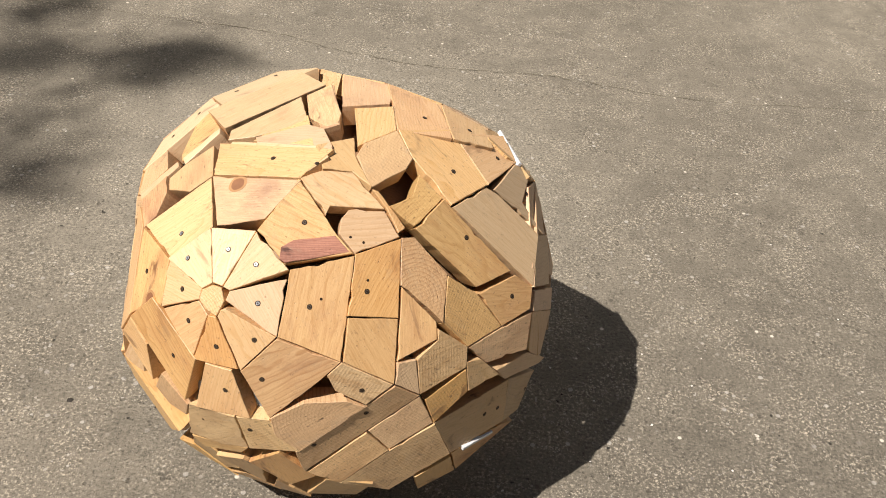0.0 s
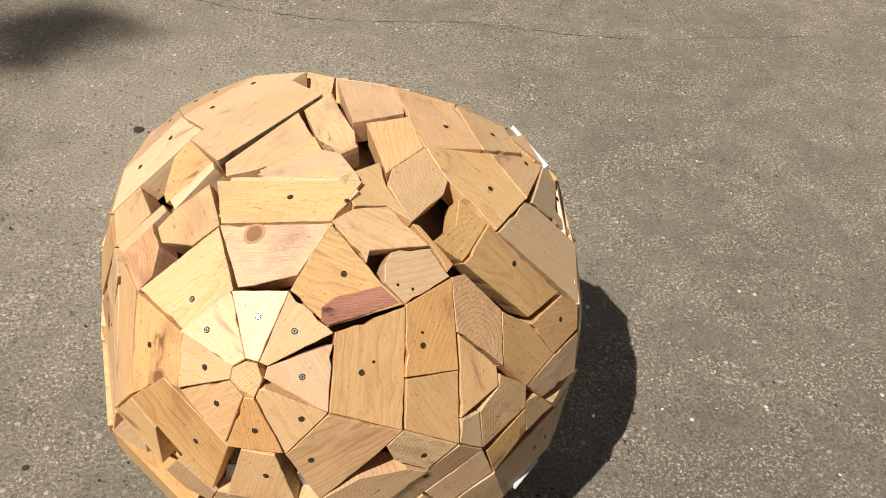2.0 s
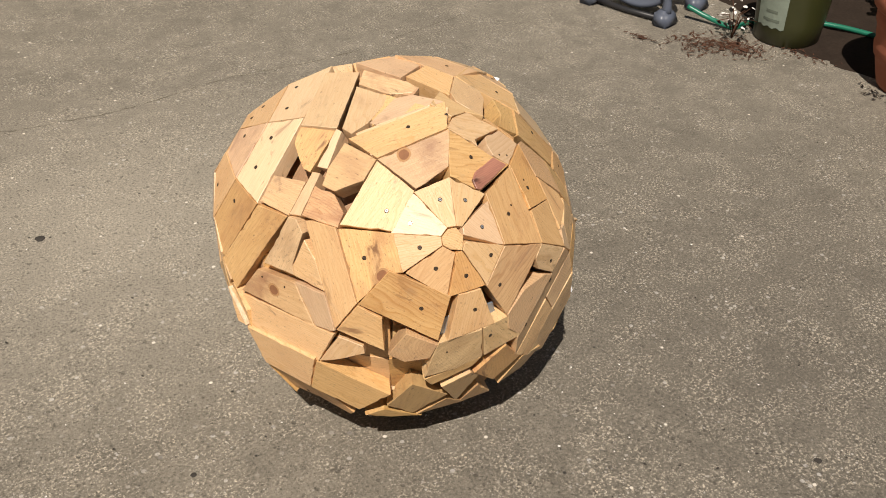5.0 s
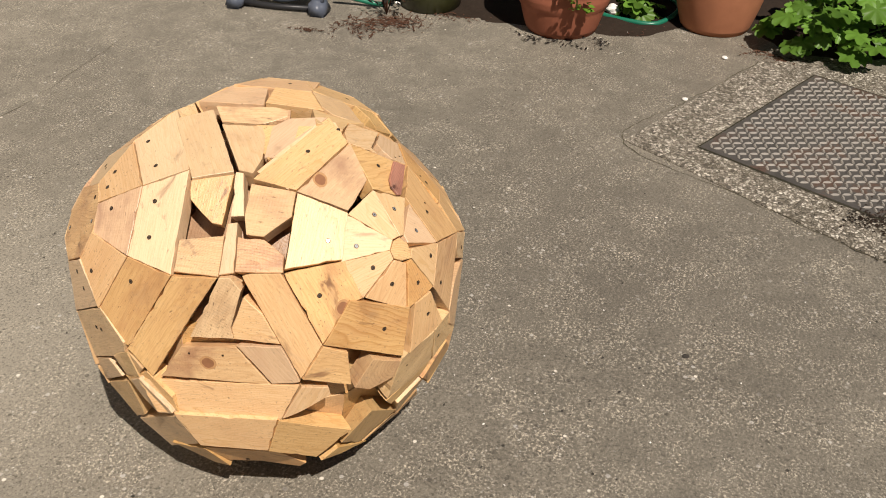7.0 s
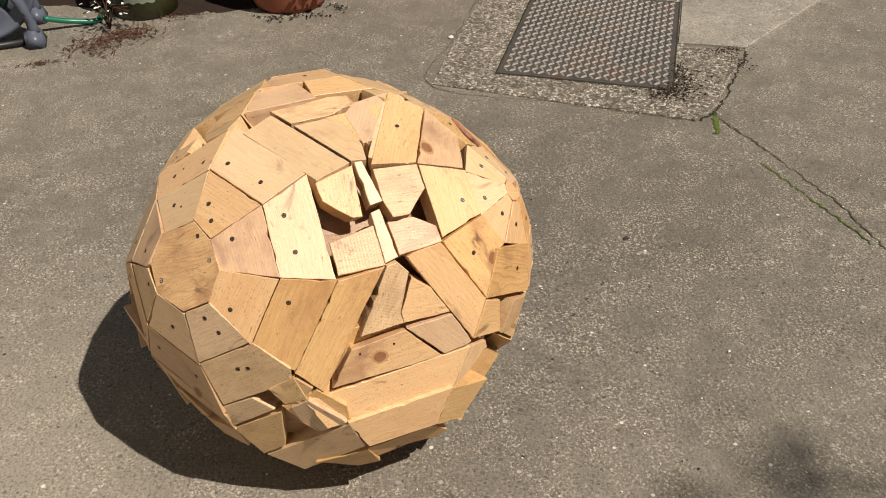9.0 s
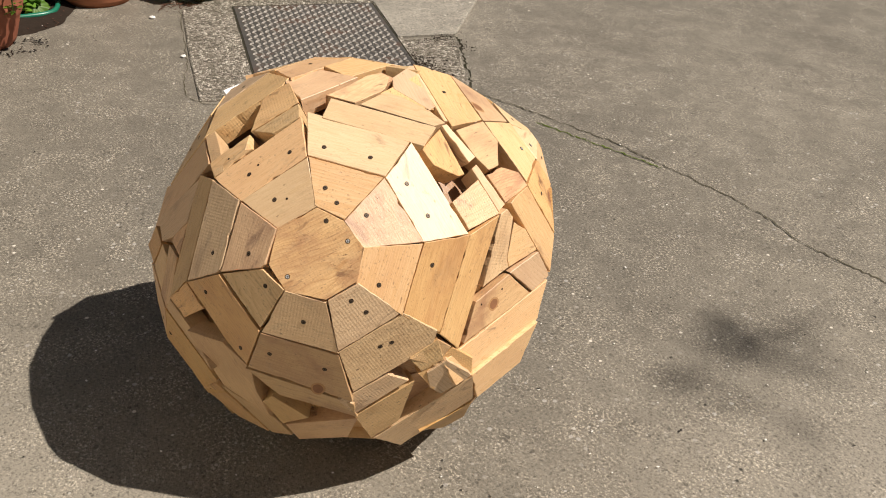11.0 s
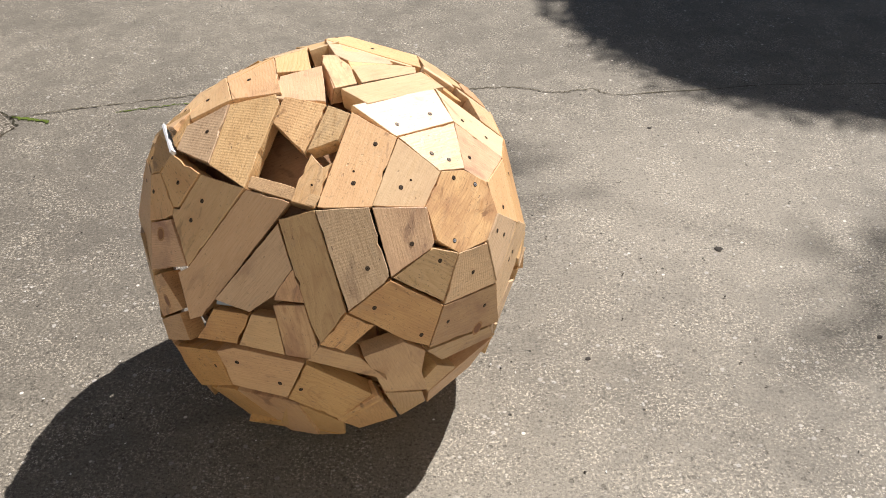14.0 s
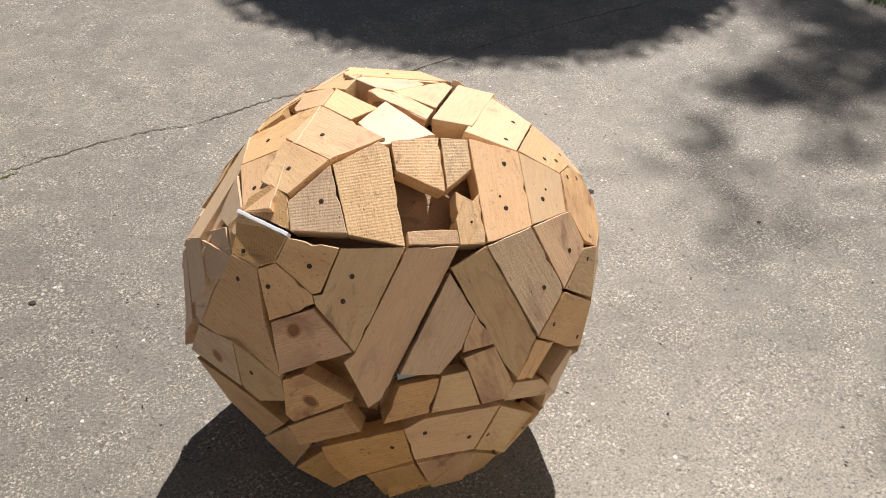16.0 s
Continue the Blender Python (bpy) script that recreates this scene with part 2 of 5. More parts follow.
def concrete(name, low, high, stones, relief, coarse=1.0, blotch=0.5, areas=()):
    """Worn concrete: stains, sand, and the pale and dark stones that the wear has laid bare."""
    m, nt, b = shader(name, 0.6, 0.25)
    at = node(nt, "TexCoord").outputs["Object"]
    stain = noisy(nt, at, 0.9, 7, 0.66, 0.8)
    patch = noisy(nt, at, 5.5, 5, 0.62, 0.3)
    mottle = noisy(nt, at, 26, 4, 0.65)
    sand = noisy(nt, at, 150 / coarse, 3, 0.8)
    base = mixed(nt, maths(nt, "MULTIPLY_ADD", stain, 3.0, -1.0, clamp=True), (*low, 1), (*high, 1))
    base = mixed(nt, maths(nt, "MULTIPLY", ramp(nt, patch, (0.42, (0, 0, 0)), (0.72, (1, 1, 1))), blotch), base, (*[0.62 * v for v in low], 1))
    base = mixed(nt, maths(nt, "MULTIPLY", ramp(nt, mottle, (0.38, (1, 1, 1)), (0.60, (0, 0, 0))), 0.30), base, (*[0.5 * v for v in low], 1))
    # broad areas tinted paler or darker than the rest
    for x, y, reach, tint in areas:
        off = node(nt, "VectorMath", {0: at, 1: (-x, -y, 0)}, operation="ADD").outputs[0]
        away = node(nt, "VectorMath", {0: off}, operation="LENGTH").outputs["Value"]
        near = maths(nt, "SUBTRACT", 1.0, maths(nt, "DIVIDE", maths(nt, "MULTIPLY_ADD", stain, 0.5, maths(nt, "SUBTRACT", away, 0.25)), reach), clamp=True)
        base = mixed(nt, maths(nt, "MULTIPLY", near, 0.85), base, (*tint, 1))
    worn = ramp(nt, noisy(nt, at, 8, 4, 0.6), (0.40, (0.2, 0.2, 0.2)), (0.62, (1, 1, 1)))
    base = mixed(nt, maths(nt, "MULTIPLY", ramp(nt, sand, (0.36, (1, 1, 1)), (0.47, (0, 0, 0))), 0.65), base, (0.055, 0.048, 0.038, 1))
    base = mixed(nt, maths(nt, "MULTIPLY", maths(nt, "MULTIPLY", ramp(nt, sand, (0.54, (0, 0, 0)), (0.62, (1, 1, 1))), worn), 0.80), base, (0.56, 0.50, 0.40, 1))
    light, dark = 0.0, 0.0
    for scale, share in ((230 / coarse, stones), (125 / coarse, 0.75 * stones), (70 / coarse, 0.30 * stones)):
        cell = node(nt, "TexVoronoi", {"Vector": scaled(nt, at, 1, 1, 1, (scale, 0.3 * scale, 0)), "Scale": scale, "Randomness": 1.0})
        pick = node(nt, "SeparateColor", {0: cell.outputs["Color"]})
        size = maths(nt, "MULTIPLY_ADD", pick.outputs[2], 0.22, 0.20)
        inside = maths(nt, "MULTIPLY", maths(nt, "SUBTRACT", size, cell.outputs["Distance"]), 12.0, clamp=True)
        light = maths(nt, "MAXIMUM", light, maths(nt, "MULTIPLY", maths(nt, "MULTIPLY", maths(nt, "GREATER_THAN", pick.outputs[0], 1 - share), inside), worn))
        dark = maths(nt, "MAXIMUM", dark, maths(nt, "MULTIPLY", maths(nt, "GREATER_THAN", pick.outputs[1], 1 - 0.8 * share), inside))
        tint = mixed(nt, pick.outputs[2], (0.62, 0.54, 0.42, 1), (0.50, 0.48, 0.45, 1))
    base = mixed(nt, maths(nt, "MULTIPLY", light, 0.80), base, tint)
    base = mixed(nt, maths(nt, "MULTIPLY", dark, 0.5), base, (0.05, 0.043, 0.035, 1))
    big = node(nt, "TexVoronoi", {"Vector": at, "Scale": 30 / coarse})
    rare = maths(nt, "MULTIPLY", maths(nt, "GREATER_THAN", node(nt, "SeparateColor", {0: big.outputs["Color"]}).outputs[0], 0.95), ramp(nt, big.outputs["Distance"], (0.10, (1, 1, 1)), (0.16, (0, 0, 0))))
    base = mixed(nt, maths(nt, "MULTIPLY", rare, 0.85), base, (0.74, 0.69, 0.60, 1))
    pit = maths(nt, "MULTIPLY", maths(nt, "LESS_THAN", node(nt, "SeparateColor", {0: big.outputs["Color"]}).outputs[1], 0.05), ramp(nt, big.outputs["Distance"], (0.08, (1, 1, 1)), (0.13, (0, 0, 0))))
    base = mixed(nt, maths(nt, "MULTIPLY", pit, 0.85), base, (0.03, 0.028, 0.025, 1))
    nt.links.new(base, b.inputs["Base Color"])
    nt.links.new(maths(nt, "MULTIPLY_ADD", sand, 0.5, 0.30), b.inputs["Roughness"])
    height = maths(nt, "ADD", maths(nt, "MULTIPLY", sand, 1.0), maths(nt, "SUBTRACT", maths(nt, "MULTIPLY", light, 0.5), maths(nt, "ADD", maths(nt, "MULTIPLY", dark, 0.7), maths(nt, "MULTIPLY", pit, 2.0))))
    bump(nt, b, height, relief, 0.003)
    return m


CONCRETE = concrete("worn_concrete", (0.173, 0.156, 0.126), (0.256, 0.231, 0.187), 0.22, 0.7,
                    areas=((-0.35, 2.35, 0.95, (0.33, 0.300, 0.245)), (-1.0, 0.75, 0.7, (0.29, 0.262, 0.214)), (0.55, 0.85, 1.1, (0.125, 0.112, 0.092))))


def aggregate(name):
    """Old concrete worn down to its stones: each stone of its own colour, in dark mortar."""
    m, nt, b = shader(name, 0.8, 0.25)
    at = node(nt, "TexCoord").outputs["Object"]
    bent = node(nt, "VectorMath", {0: at, 1: scaled(nt, node(nt, "TexNoise", {"Vector": at, "Scale": 90.0}).outputs[1], 0.006, 0.006, 0.006)}, operation="ADD").outputs[0]
    stones = node(nt, "TexVoronoi", {"Vector": bent, "Scale": 98.0})
    rim = node(nt, "TexVoronoi", {"Vector": bent, "Scale": 98.0})
    rim.feature = "DISTANCE_TO_EDGE"
    pick = node(nt, "SeparateColor", {0: stones.outputs["Color"]})
    colour = ramp(nt, pick.outputs[0], (0.0, (0.11, 0.098, 0.080)), (0.35, (0.29, 0.260, 0.210)), (0.7, (0.46, 0.415, 0.345)), (1.0, (0.72, 0.67, 0.58)))
    gap = ramp(nt, rim.outputs["Distance"], (0.03, (1, 1, 1)), (0.16, (0, 0, 0)))
    colour = mixed(nt, maths(nt, "MULTIPLY", gap, 0.75), colour, (0.085, 0.07, 0.05, 1))
    dirt = ramp(nt, noisy(nt, at, 9, 5, 0.65, 0.4), (0.46, (0, 0, 0)), (0.66, (1, 1, 1)))
    colour = mixed(nt, maths(nt, "MULTIPLY", dirt, 0.45), colour, (0.10, 0.085, 0.06, 1))
    nt.links.new(colour, b.inputs["Base Color"])
    bump(nt, b, maths(nt, "ADD", maths(nt, "SUBTRACT", 1.0, gap), maths(nt, "MULTIPLY", noisy(nt, at, 300, 3), 0.4)), 0.9, 0.004)
    return m


ROUGH_CONCRETE = aggregate("exposed_aggregate_concrete")
PALE_CONCRETE = concrete("pale_concrete", (0.27, 0.25, 0.21), (0.35, 0.325, 0.275), 0.16, 0.6, 1.2, 0.4)


def plate_steel():
    m, nt, b = shader("rusty_tread_steel", 0.6, 0.4, 0.2)
    at = node(nt, "TexCoord").outputs["Object"]
    n = noisy(nt, at, 7, 6, 0.7, 0.5)
    fine = noisy(nt, at, 120, 3)
    col = ramp(nt, n, (0.30, (0.055, 0.050, 0.046)), (0.52, (0.095, 0.088, 0.080)), (0.62, (0.12, 0.070, 0.048)), (0.76, (0.035, 0.030, 0.026)))
    nt.links.new(mixed(nt, maths(nt, "MULTIPLY", fine, 0.5), col, (0.06, 0.055, 0.05, 1)), b.inputs["Base Color"])
    nt.links.new(maths(nt, "MULTIPLY_ADD", n, 0.3, 0.45), b.inputs["Roughness"])
    bump(nt, b, fine, 0.3, 0.001)
    return m


PLATE = plate_steel()
TREAD = plain("trodden_steel", (0.36, 0.335, 0.30), 0.5, 0.5, 0.3, vary=0.5, scale=14)


# ---- making things ----
def finish(bm, name, material, smooth=False):
    me = bpy.data.meshes.new(name)
    bm.normal_update()
    bm.to_mesh(me)
    bm.free()
    for m in material if isinstance(material, (list, tuple)) else [material]:
        me.materials.append(m)
    if smooth:
        for p in me.polygons:
            p.use_smooth = True
    return me


def part(name, mesh, parent, m=None, label=""):
    """A mesh as one part of a thing, or of a part, at the pose m seen from its parent."""
    ob = new(name, mesh)
    ob.parent = parent
    if m is not None:
        ob.matrix_basis = m
    return tagged(ob, label)


def thing(name, x, y, z, label, category, group="", turn=0.0):
    ob = new(name)
    ob.empty_display_size = 0.1
    ob.matrix_basis = pose(x, y, z, 0, 0, turn)
    return tagged(ob, label, category, group)


def lathe(profile, name, material, sides=40, wobble=0.0):
    bm = bmesh.new()
    rings = []
    for r, z in profile:
        rings.append([bm.verts.new((r * math.cos(a) * (1 + wobble * math.sin(3 * a)), r * math.sin(a), z)) for a in (2 * math.pi * k / sides for k in range(sides))])
    for low, high in zip(rings, rings[1:]):
        for k in range(sides):
            bm.faces.new((low[k], low[(k + 1) % sides], high[(k + 1) % sides], high[k]))
    for ring, flip in ((rings[0], True), (rings[-1], False)):
        if ring[0].co.xy.length > 1e-4:
            bm.faces.new(ring[::-1] if flip else ring)
    return finish(bm, name, material, True)


def tube(points, radius, name, material, sides=10, taper=1.0):
    bm = bmesh.new()
    points = [Vector(p) for p in points]
    rings = []
    for k, p in enumerate(points):
        way = (points[min(k + 1, len(points) - 1)] - points[max(k - 1, 0)]).normalized()
        side = way.cross(Vector((0.13, 0.21, 0.97))).normalized()
        up = side.cross(way)
        r = radius * (1 + (taper - 1) * k / max(1, len(points) - 1))
        rings.append([bm.verts.new(p + r * (math.cos(a) * side + math.sin(a) * up)) for a in (2 * math.pi * j / sides for j in range(sides))])
    for low, high in zip(rings, rings[1:]):
        for j in range(sides):
            bm.faces.new((low[j], low[(j + 1) % sides], high[(j + 1) % sides], high[j]))
    bm.faces.new(rings[0][::-1]), bm.faces.new(rings[-1])
    return finish(bm, name, material, True)


def smooth_path(points, steps=6):
    """A curve through the points."""
    pts = [Vector(p) for p in points]
    pts = [2 * pts[0] - pts[1], *pts, 2 * pts[-1] - pts[-2]]
    out = []
    for a, b, c, d in zip(pts, pts[1:], pts[2:], pts[3:]):
        for k in range(steps):
            t = k / steps
            out.append(0.5 * (2 * b + (c - a) * t + (2 * a - 5 * b + 4 * c - d) * t * t + (3 * b - a - 3 * c + d) * t ** 3))
    return out + [pts[-2]]


def prism(outline, low, high, name, material, edge=0.003):
    """A flat slab over an outline, with its upper edge taken off."""
    bm = bmesh.new()
    n = len(outline)
    mid = Vector((sum(p[0] for p in outline) / n, sum(p[1] for p in outline) / n))
    inner = [Vector(p) + (mid - Vector(p)).normalized() * edge for p in outline]
    a = [bm.verts.new((p[0], p[1], low)) for p in outline]
    b = [bm.verts.new((p[0], p[1], high - edge * 0.6)) for p in outline]
    c = [bm.verts.new((p[0], p[1], high)) for p in inner]
    for lower, upper in ((a, b), (b, c)):
        for k in range(n):
            bm.faces.new((lower[k], lower[(k + 1) % n], upper[(k + 1) % n], upper[k]))
    bm.faces.new(c), bm.faces.new(a[::-1])
    bmesh.ops.recalc_face_normals(bm, faces=bm.faces[:])
    return finish(bm, name, material)


# ---- ground ----
def ground_sheet():
    line = [math.sinh(k / 70 * 5.6) / math.sinh(5.6) * 70 for k in range(-70, 71)]
    bm = bmesh.new()
    rows = [[bm.verts.new((x - 0.2, y + 1.4, 0.0)) for x in line] for y in line]
    for v in bm.verts:
        near = max(0.0, 1 - (v.co.xy - Vector((-0.19, 1.4))).length / 8)
        v.co.z = -0.004 * near * abs(noise.noise(v.co * 1.7)) if (v.co.xy - Vector((-0.19, 1.4))).length > 0.3 else 0.0
    for a, b in zip(rows, rows[1:]):
        for k in range(len(line) - 1):
            bm.faces.new((a[k], a[k + 1], b[k + 1], b[k]))
    return tagged(new("ground", finish(bm, "ground", CONCRETE, True)), "worn grey concrete yard speckled with bare stones", "ground", kind="structure")


ground_sheet()


def crack(points, width, material, name, label):
    """A crack filled with dirt: a thin uneven band along the line."""
    rng = random.Random(len(points) * 7 + int(100 * points[0][0]))
    bm = bmesh.new()
    path = smooth_path([(x, y, 0) for x, y in points], 14)
    left, right = [], []
    for k, p in enumerate(path):
        way = (path[min(k + 1, len(path) - 1)] - path[max(k - 1, 0)]).normalized()
        side = Vector((-way.y, way.x, 0))
        p = p + side * rng.uniform(-0.006, 0.006)
        w = width * rng.uniform(0.25, 1.0)
        left.append(bm.verts.new((p + side * w)[:2] + (0.0015,))), right.append(bm.verts.new((p - side * w)[:2] + (0.0015,)))
    for k in range(len(path) - 1):
        bm.faces.new((right[k], right[k + 1], left[k + 1], left[k]))
    return tagged(new(name, finish(bm, name, material)), label, "crack", kind="structure")


crack([(1.12, 0.06), (0.95, 0.11), (0.75, 0.06), (0.58, 0.03), (0.41, -0.01), (0.24, -0.02), (0.06, -0.03), (-0.16, -0.03), (-0.36, 0.01), (-0.55, 0.0), (-0.68, 0.0), (-0.80, 0.05), (-0.92, 0.03), (-1.05, 0.08), (-1.6, 0.04), (-2.6, 0.10)], 0.0033, DIRT_CRACK, "crack_south", "dark dirty crack across the concrete yard")
crack([(-2.4, 3.3), (-1.4, 3.2), (-0.67, 3.14), (-0.42, 3.06), (-0.15, 3.0), (0.05, 2.99), (0.33, 3.0), (0.8, 2.93), (1.5, 2.98)], 0.0015, DIRT_CRACK, "crack_north", "fine dark crack across the concrete yard")


def bounce_wall():
    """A plain plastered wall, unseen, added north to bounce sunlight, with its foot course."""
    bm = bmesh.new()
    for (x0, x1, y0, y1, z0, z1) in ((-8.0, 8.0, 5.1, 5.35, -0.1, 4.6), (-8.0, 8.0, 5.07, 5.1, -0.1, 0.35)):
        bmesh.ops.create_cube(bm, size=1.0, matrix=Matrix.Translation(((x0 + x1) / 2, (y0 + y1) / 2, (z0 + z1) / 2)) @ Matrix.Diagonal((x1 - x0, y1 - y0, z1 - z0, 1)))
    return tagged(new("bounce_wall_north", finish(bm, "wall", BOUNCE_PLASTER)), "unseen plain cream plastered wall added to bounce light onto the ball", "wall", kind="structure")


bounce_wall()


# ---- the wooden ball ----
CENTRE = Vector((-0.188, 1.405, 0.357))
ball = thing("wooden_ball", CENTRE.x, CENTRE.y, 0, "large hollow ball screwed together from pine offcuts on concrete", "wooden ball")
BASE = Matrix.Translation((-CENTRE.x, -CENTRE.y, 0))
STYLES = {"p": PINE, "k": KNOTTY, "o": AMBER, "g": GREYED, "d": SHADE_BROWNED, "e": ENDGRAIN, "r": BARK, "m": STEEL, "w": WHITE}
DEPTH = {"r": 0.004, "m": 0.003, "w": 0.012}
cut = random.Random(4)


def disc(radius, height, name, material, sides=14, inner=0.0):
    bm = bmesh.new()
    low = [bm.verts.new((radius * math.cos(a), radius * math.sin(a), -0.003)) for a in (2 * math.pi * k / sides for k in range(sides))]
    high = [bm.verts.new((v.co.x * 0.93, v.co.y * 0.93, height)) for v in low]
    for k in range(sides):
        bm.faces.new((low[k], low[(k + 1) % sides], high[(k + 1) % sides], high[k]))
    bm.faces.new(high)
    return finish(bm, name, material)


def screw_mesh(name, steel):
    """A countersunk head in its dark, splintered hole, with a cross recess."""
    bm = bmesh.new()
    for radius, height, slot in ((0.0040, 0.0004, 0), (0.0028, 0.0009, 1)):
        ring = [bm.verts.new((radius * (1 + 0.12 * math.sin(5 * a + slot)) * math.cos(a), radius * math.sin(a), height)) for a in (2 * math.pi * k / 12 for k in range(12))]
        bm.faces.new(ring).material_index = slot
    for turn in (0, math.pi / 2):
        c, s = math.cos(turn + 0.4), math.sin(turn + 0.4)
        quad = [bm.verts.new((c * x - s * y, s * x + c * y, 0.0011)) for x, y in ((-0.0018, -0.0004), (0.0018, -0.0004), (0.0018, 0.0004), (-0.0018, 0.0004))]
        bm.faces.new(quad).material_index = 0
    return finish(bm, name, [HOLE, steel])


SCREW, BRIGHT_SCREW = screw_mesh("screw", SCREWED), screw_mesh("bright_screw", ZINC)
NAIL_HOLE = disc(0.0022, 0.0004, "nail_hole", HOLE, 9)


def knot_mesh():
    """A knot: a dark heart in its paler swirl, neither quite round."""
    bm = bmesh.new()
    for height, slot, reach in ((0.0003, 1, 0.0125), (0.0005, 0, 0.0092)):
        ring = [bm.verts.new((1.15 * reach * (1 + 0.06 * math.sin(2 * a + slot)) * math.cos(a), reach * (1 + 0.04 * math.sin(3 * a)) * math.sin(a), height)) for a in (2 * math.pi * k / 22 for k in range(22))]
        bm.faces.new(ring).material_index = slot
    return finish(bm, "knot", [KNOT, KNOT_RIM])


KNOT_DISC = knot_mesh()


def way_to(az, el):
    return Vector((math.cos(radians(el)) * math.cos(radians(az)), math.cos(radians(el)) * math.sin(radians(az)), math.sin(radians(el))))


def shrunk(points, by):
    """The outline drawn in by a small step, side by side."""
    out = []
    for k, p in enumerate(points):
        a, b = (p - points[k - 1]).normalized(), (points[(k + 1) % len(points)] - p).normalized()
        na, nb = Vector((-a.y, a.x)), Vector((-b.y, b.x))
        half = na + nb
        half = half / max(0.35, half.length_squared / 2) if half.length > 1e-6 else na
        out.append(p + by * half)
    return out


def board(style, az, el, reach, naz, nel, turn, outline, marks=()):
    """One offcut: its middle seen from the ball's centre (degrees, mm), the way its face looks, the turn of its grain, its sawn outline in mm, and its screws."""
    face = way_to(naz + cut.uniform(-0.3, 0.3), nel + cut.uniform(-0.3, 0.3))
    middle = CENTRE + way_to(az, el) * (reach / 1000 + cut.uniform(-0.0006, 0.0006))
    east = Vector((0, 0, 1)).cross(face).normalized()
    grain = Matrix.Rotation(radians(turn), 3, face) @ east
    m = Matrix.Translation(middle) @ Matrix((grain, face.cross(grain), face)).transposed().to_4x4()
    pts = [Vector((x / 1000, y / 1000)) for x, y in outline]
    joint = 0.0 if style in "rmw" else cut.uniform(0.0003, 0.0015)
    edge = shrunk(pts, joint)
    # long edges get one or two extra points, so that no saw cut is quite straight
    worn = []
    mid = sum(pts, Vector((0, 0))) / len(pts)
    for k, p in enumerate(edge):
        q = edge[(k + 1) % len(edge)]
        steps = max(1, int((q - p).length / 0.012))
        for j in range(steps):
            w = p.lerp(q, j / steps)
            w += Vector((cut.uniform(-1, 1), cut.uniform(-1, 1))) * (0.0005 if j else 0.0004)
            if style not in "rmw" and cut.random() < 0.05:
                # a splinter broken out of the edge
                w += (mid - w).normalized() * cut.uniform(0.0015, 0.004)
            worn.append(w)
    top = shrunk(worn, 0.0008)
    deep = DEPTH.get(style, 0.036)
    levels = [[(p.x, p.y, 0.0) for p in top], [(p.x, p.y, -0.0008) for p in worn], [((p - mid) * 0.99 + mid).to_tuple() + (-0.25 * deep,) for p in worn], [((p - mid) * (1 - 2.6 * deep) + mid).to_tuple() + (-deep,) for p in worn]]
    bm = bmesh.new()
    rings = [[bm.verts.new(v) for v in level] for level in levels]
    n = len(worn)
    for high, low in zip(rings, rings[1:]):
        for k in range(n):
            bm.faces.new((low[k], low[(k + 1) % n], high[(k + 1) % n], high[k]))
    bm.faces.new(rings[0]), bm.faces.new(rings[-1][::-1])
    lowest = min((m @ v.co).z for v in bm.verts)
    if lowest < 0.002:
        m = Matrix.Translation((0, 0, 0.002 - lowest)) @ m
    name, label = {"r": ("bark_scar", "dark red bark scar"), "m": ("bracket", "grey steel bracket in a gap"), "w": ("plastic_edge", "white plastic edge strip"),
                   "e": ("end_block", "end-grain block"), "g": ("plank", "rough-sawn plank")}.get(style, ("plank", ""))
    ob = part(name, finish(bm, name, STYLES[style]), ball, BASE @ m, label)
    for x, y, *kind in marks:
        kind = kind[0] if kind else ""
        mesh = {"": SCREW, "s": BRIGHT_SCREW, "h": NAIL_HOLE, "n": KNOT_DISC}[kind]
        part({"": "screw", "s": "screw", "h": "nail_hole", "n": "knot"}[kind], mesh, ob, pose(x / 1000, y / 1000, 0, 0, 0, cut.uniform(0, 360)), {"s": "bright zinc screw"}.get(kind, ""))
    return ob


def fill(low, high, start, end, count, out=0.372):
    """A course of plain offcuts round the ball, where it turns away to the east and below."""
    for k in range(count):
        a, b = start + (end - start) * k / count, start + (end - start) * (k + 1) / count
        lean = cut.uniform(-2, 2)
        corners = [(a, low), (b, low + lean), (b + lean, high), (a + lean, high)]
        reach = [min(out, 0.352 / max(0.01, -math.sin(radians(e)))) for _, e in corners]
        spots = [way_to(*c) * r for c, r in zip(corners, reach)]
        mid = sum(spots, Vector()) / 4
        face = (spots[1] - spots[0]).cross(spots[2] - spots[0]) + (spots[2] - spots[0]).cross(spots[3] - spots[0])
        face = face.normalized() * (1 if face.dot(mid) > 0 else -1)
        east = Vector((0, 0, 1)).cross(face).normalized()
        north = face.cross(east)
        flat = [((s - mid).dot(east) * 1000, (s - mid).dot(north) * 1000) for s in spots]
        board("d", math.degrees(math.atan2(mid.y, mid.x)), math.degrees(math.asin(mid.z / mid.length)), mid.length * 1000,
              math.degrees(math.atan2(face.y, face.x)), math.degrees(math.asin(face.z)), 0, flat)


# an added core backs the gaps; its dark brown stands for the shade inside
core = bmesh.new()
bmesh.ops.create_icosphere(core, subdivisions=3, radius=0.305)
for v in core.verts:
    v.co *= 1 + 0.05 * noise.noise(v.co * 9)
part("inner_frame", finish(core, "inner_frame", CORE_SHADE), ball, Matrix.Translation((0, 0, CENTRE.z)), "added rough core behind the gaps, inner shade in its dark colour")
for low, high, count, out in ((-9, 18, 14, 0.326), (-27, -9, 14, 0.328), (-45, -27, 13, 0.336), (-66, -45, 14, 0.357), (-88, -66, 7, 0.352)):
    fill(low, high, -180, 180, count, out)









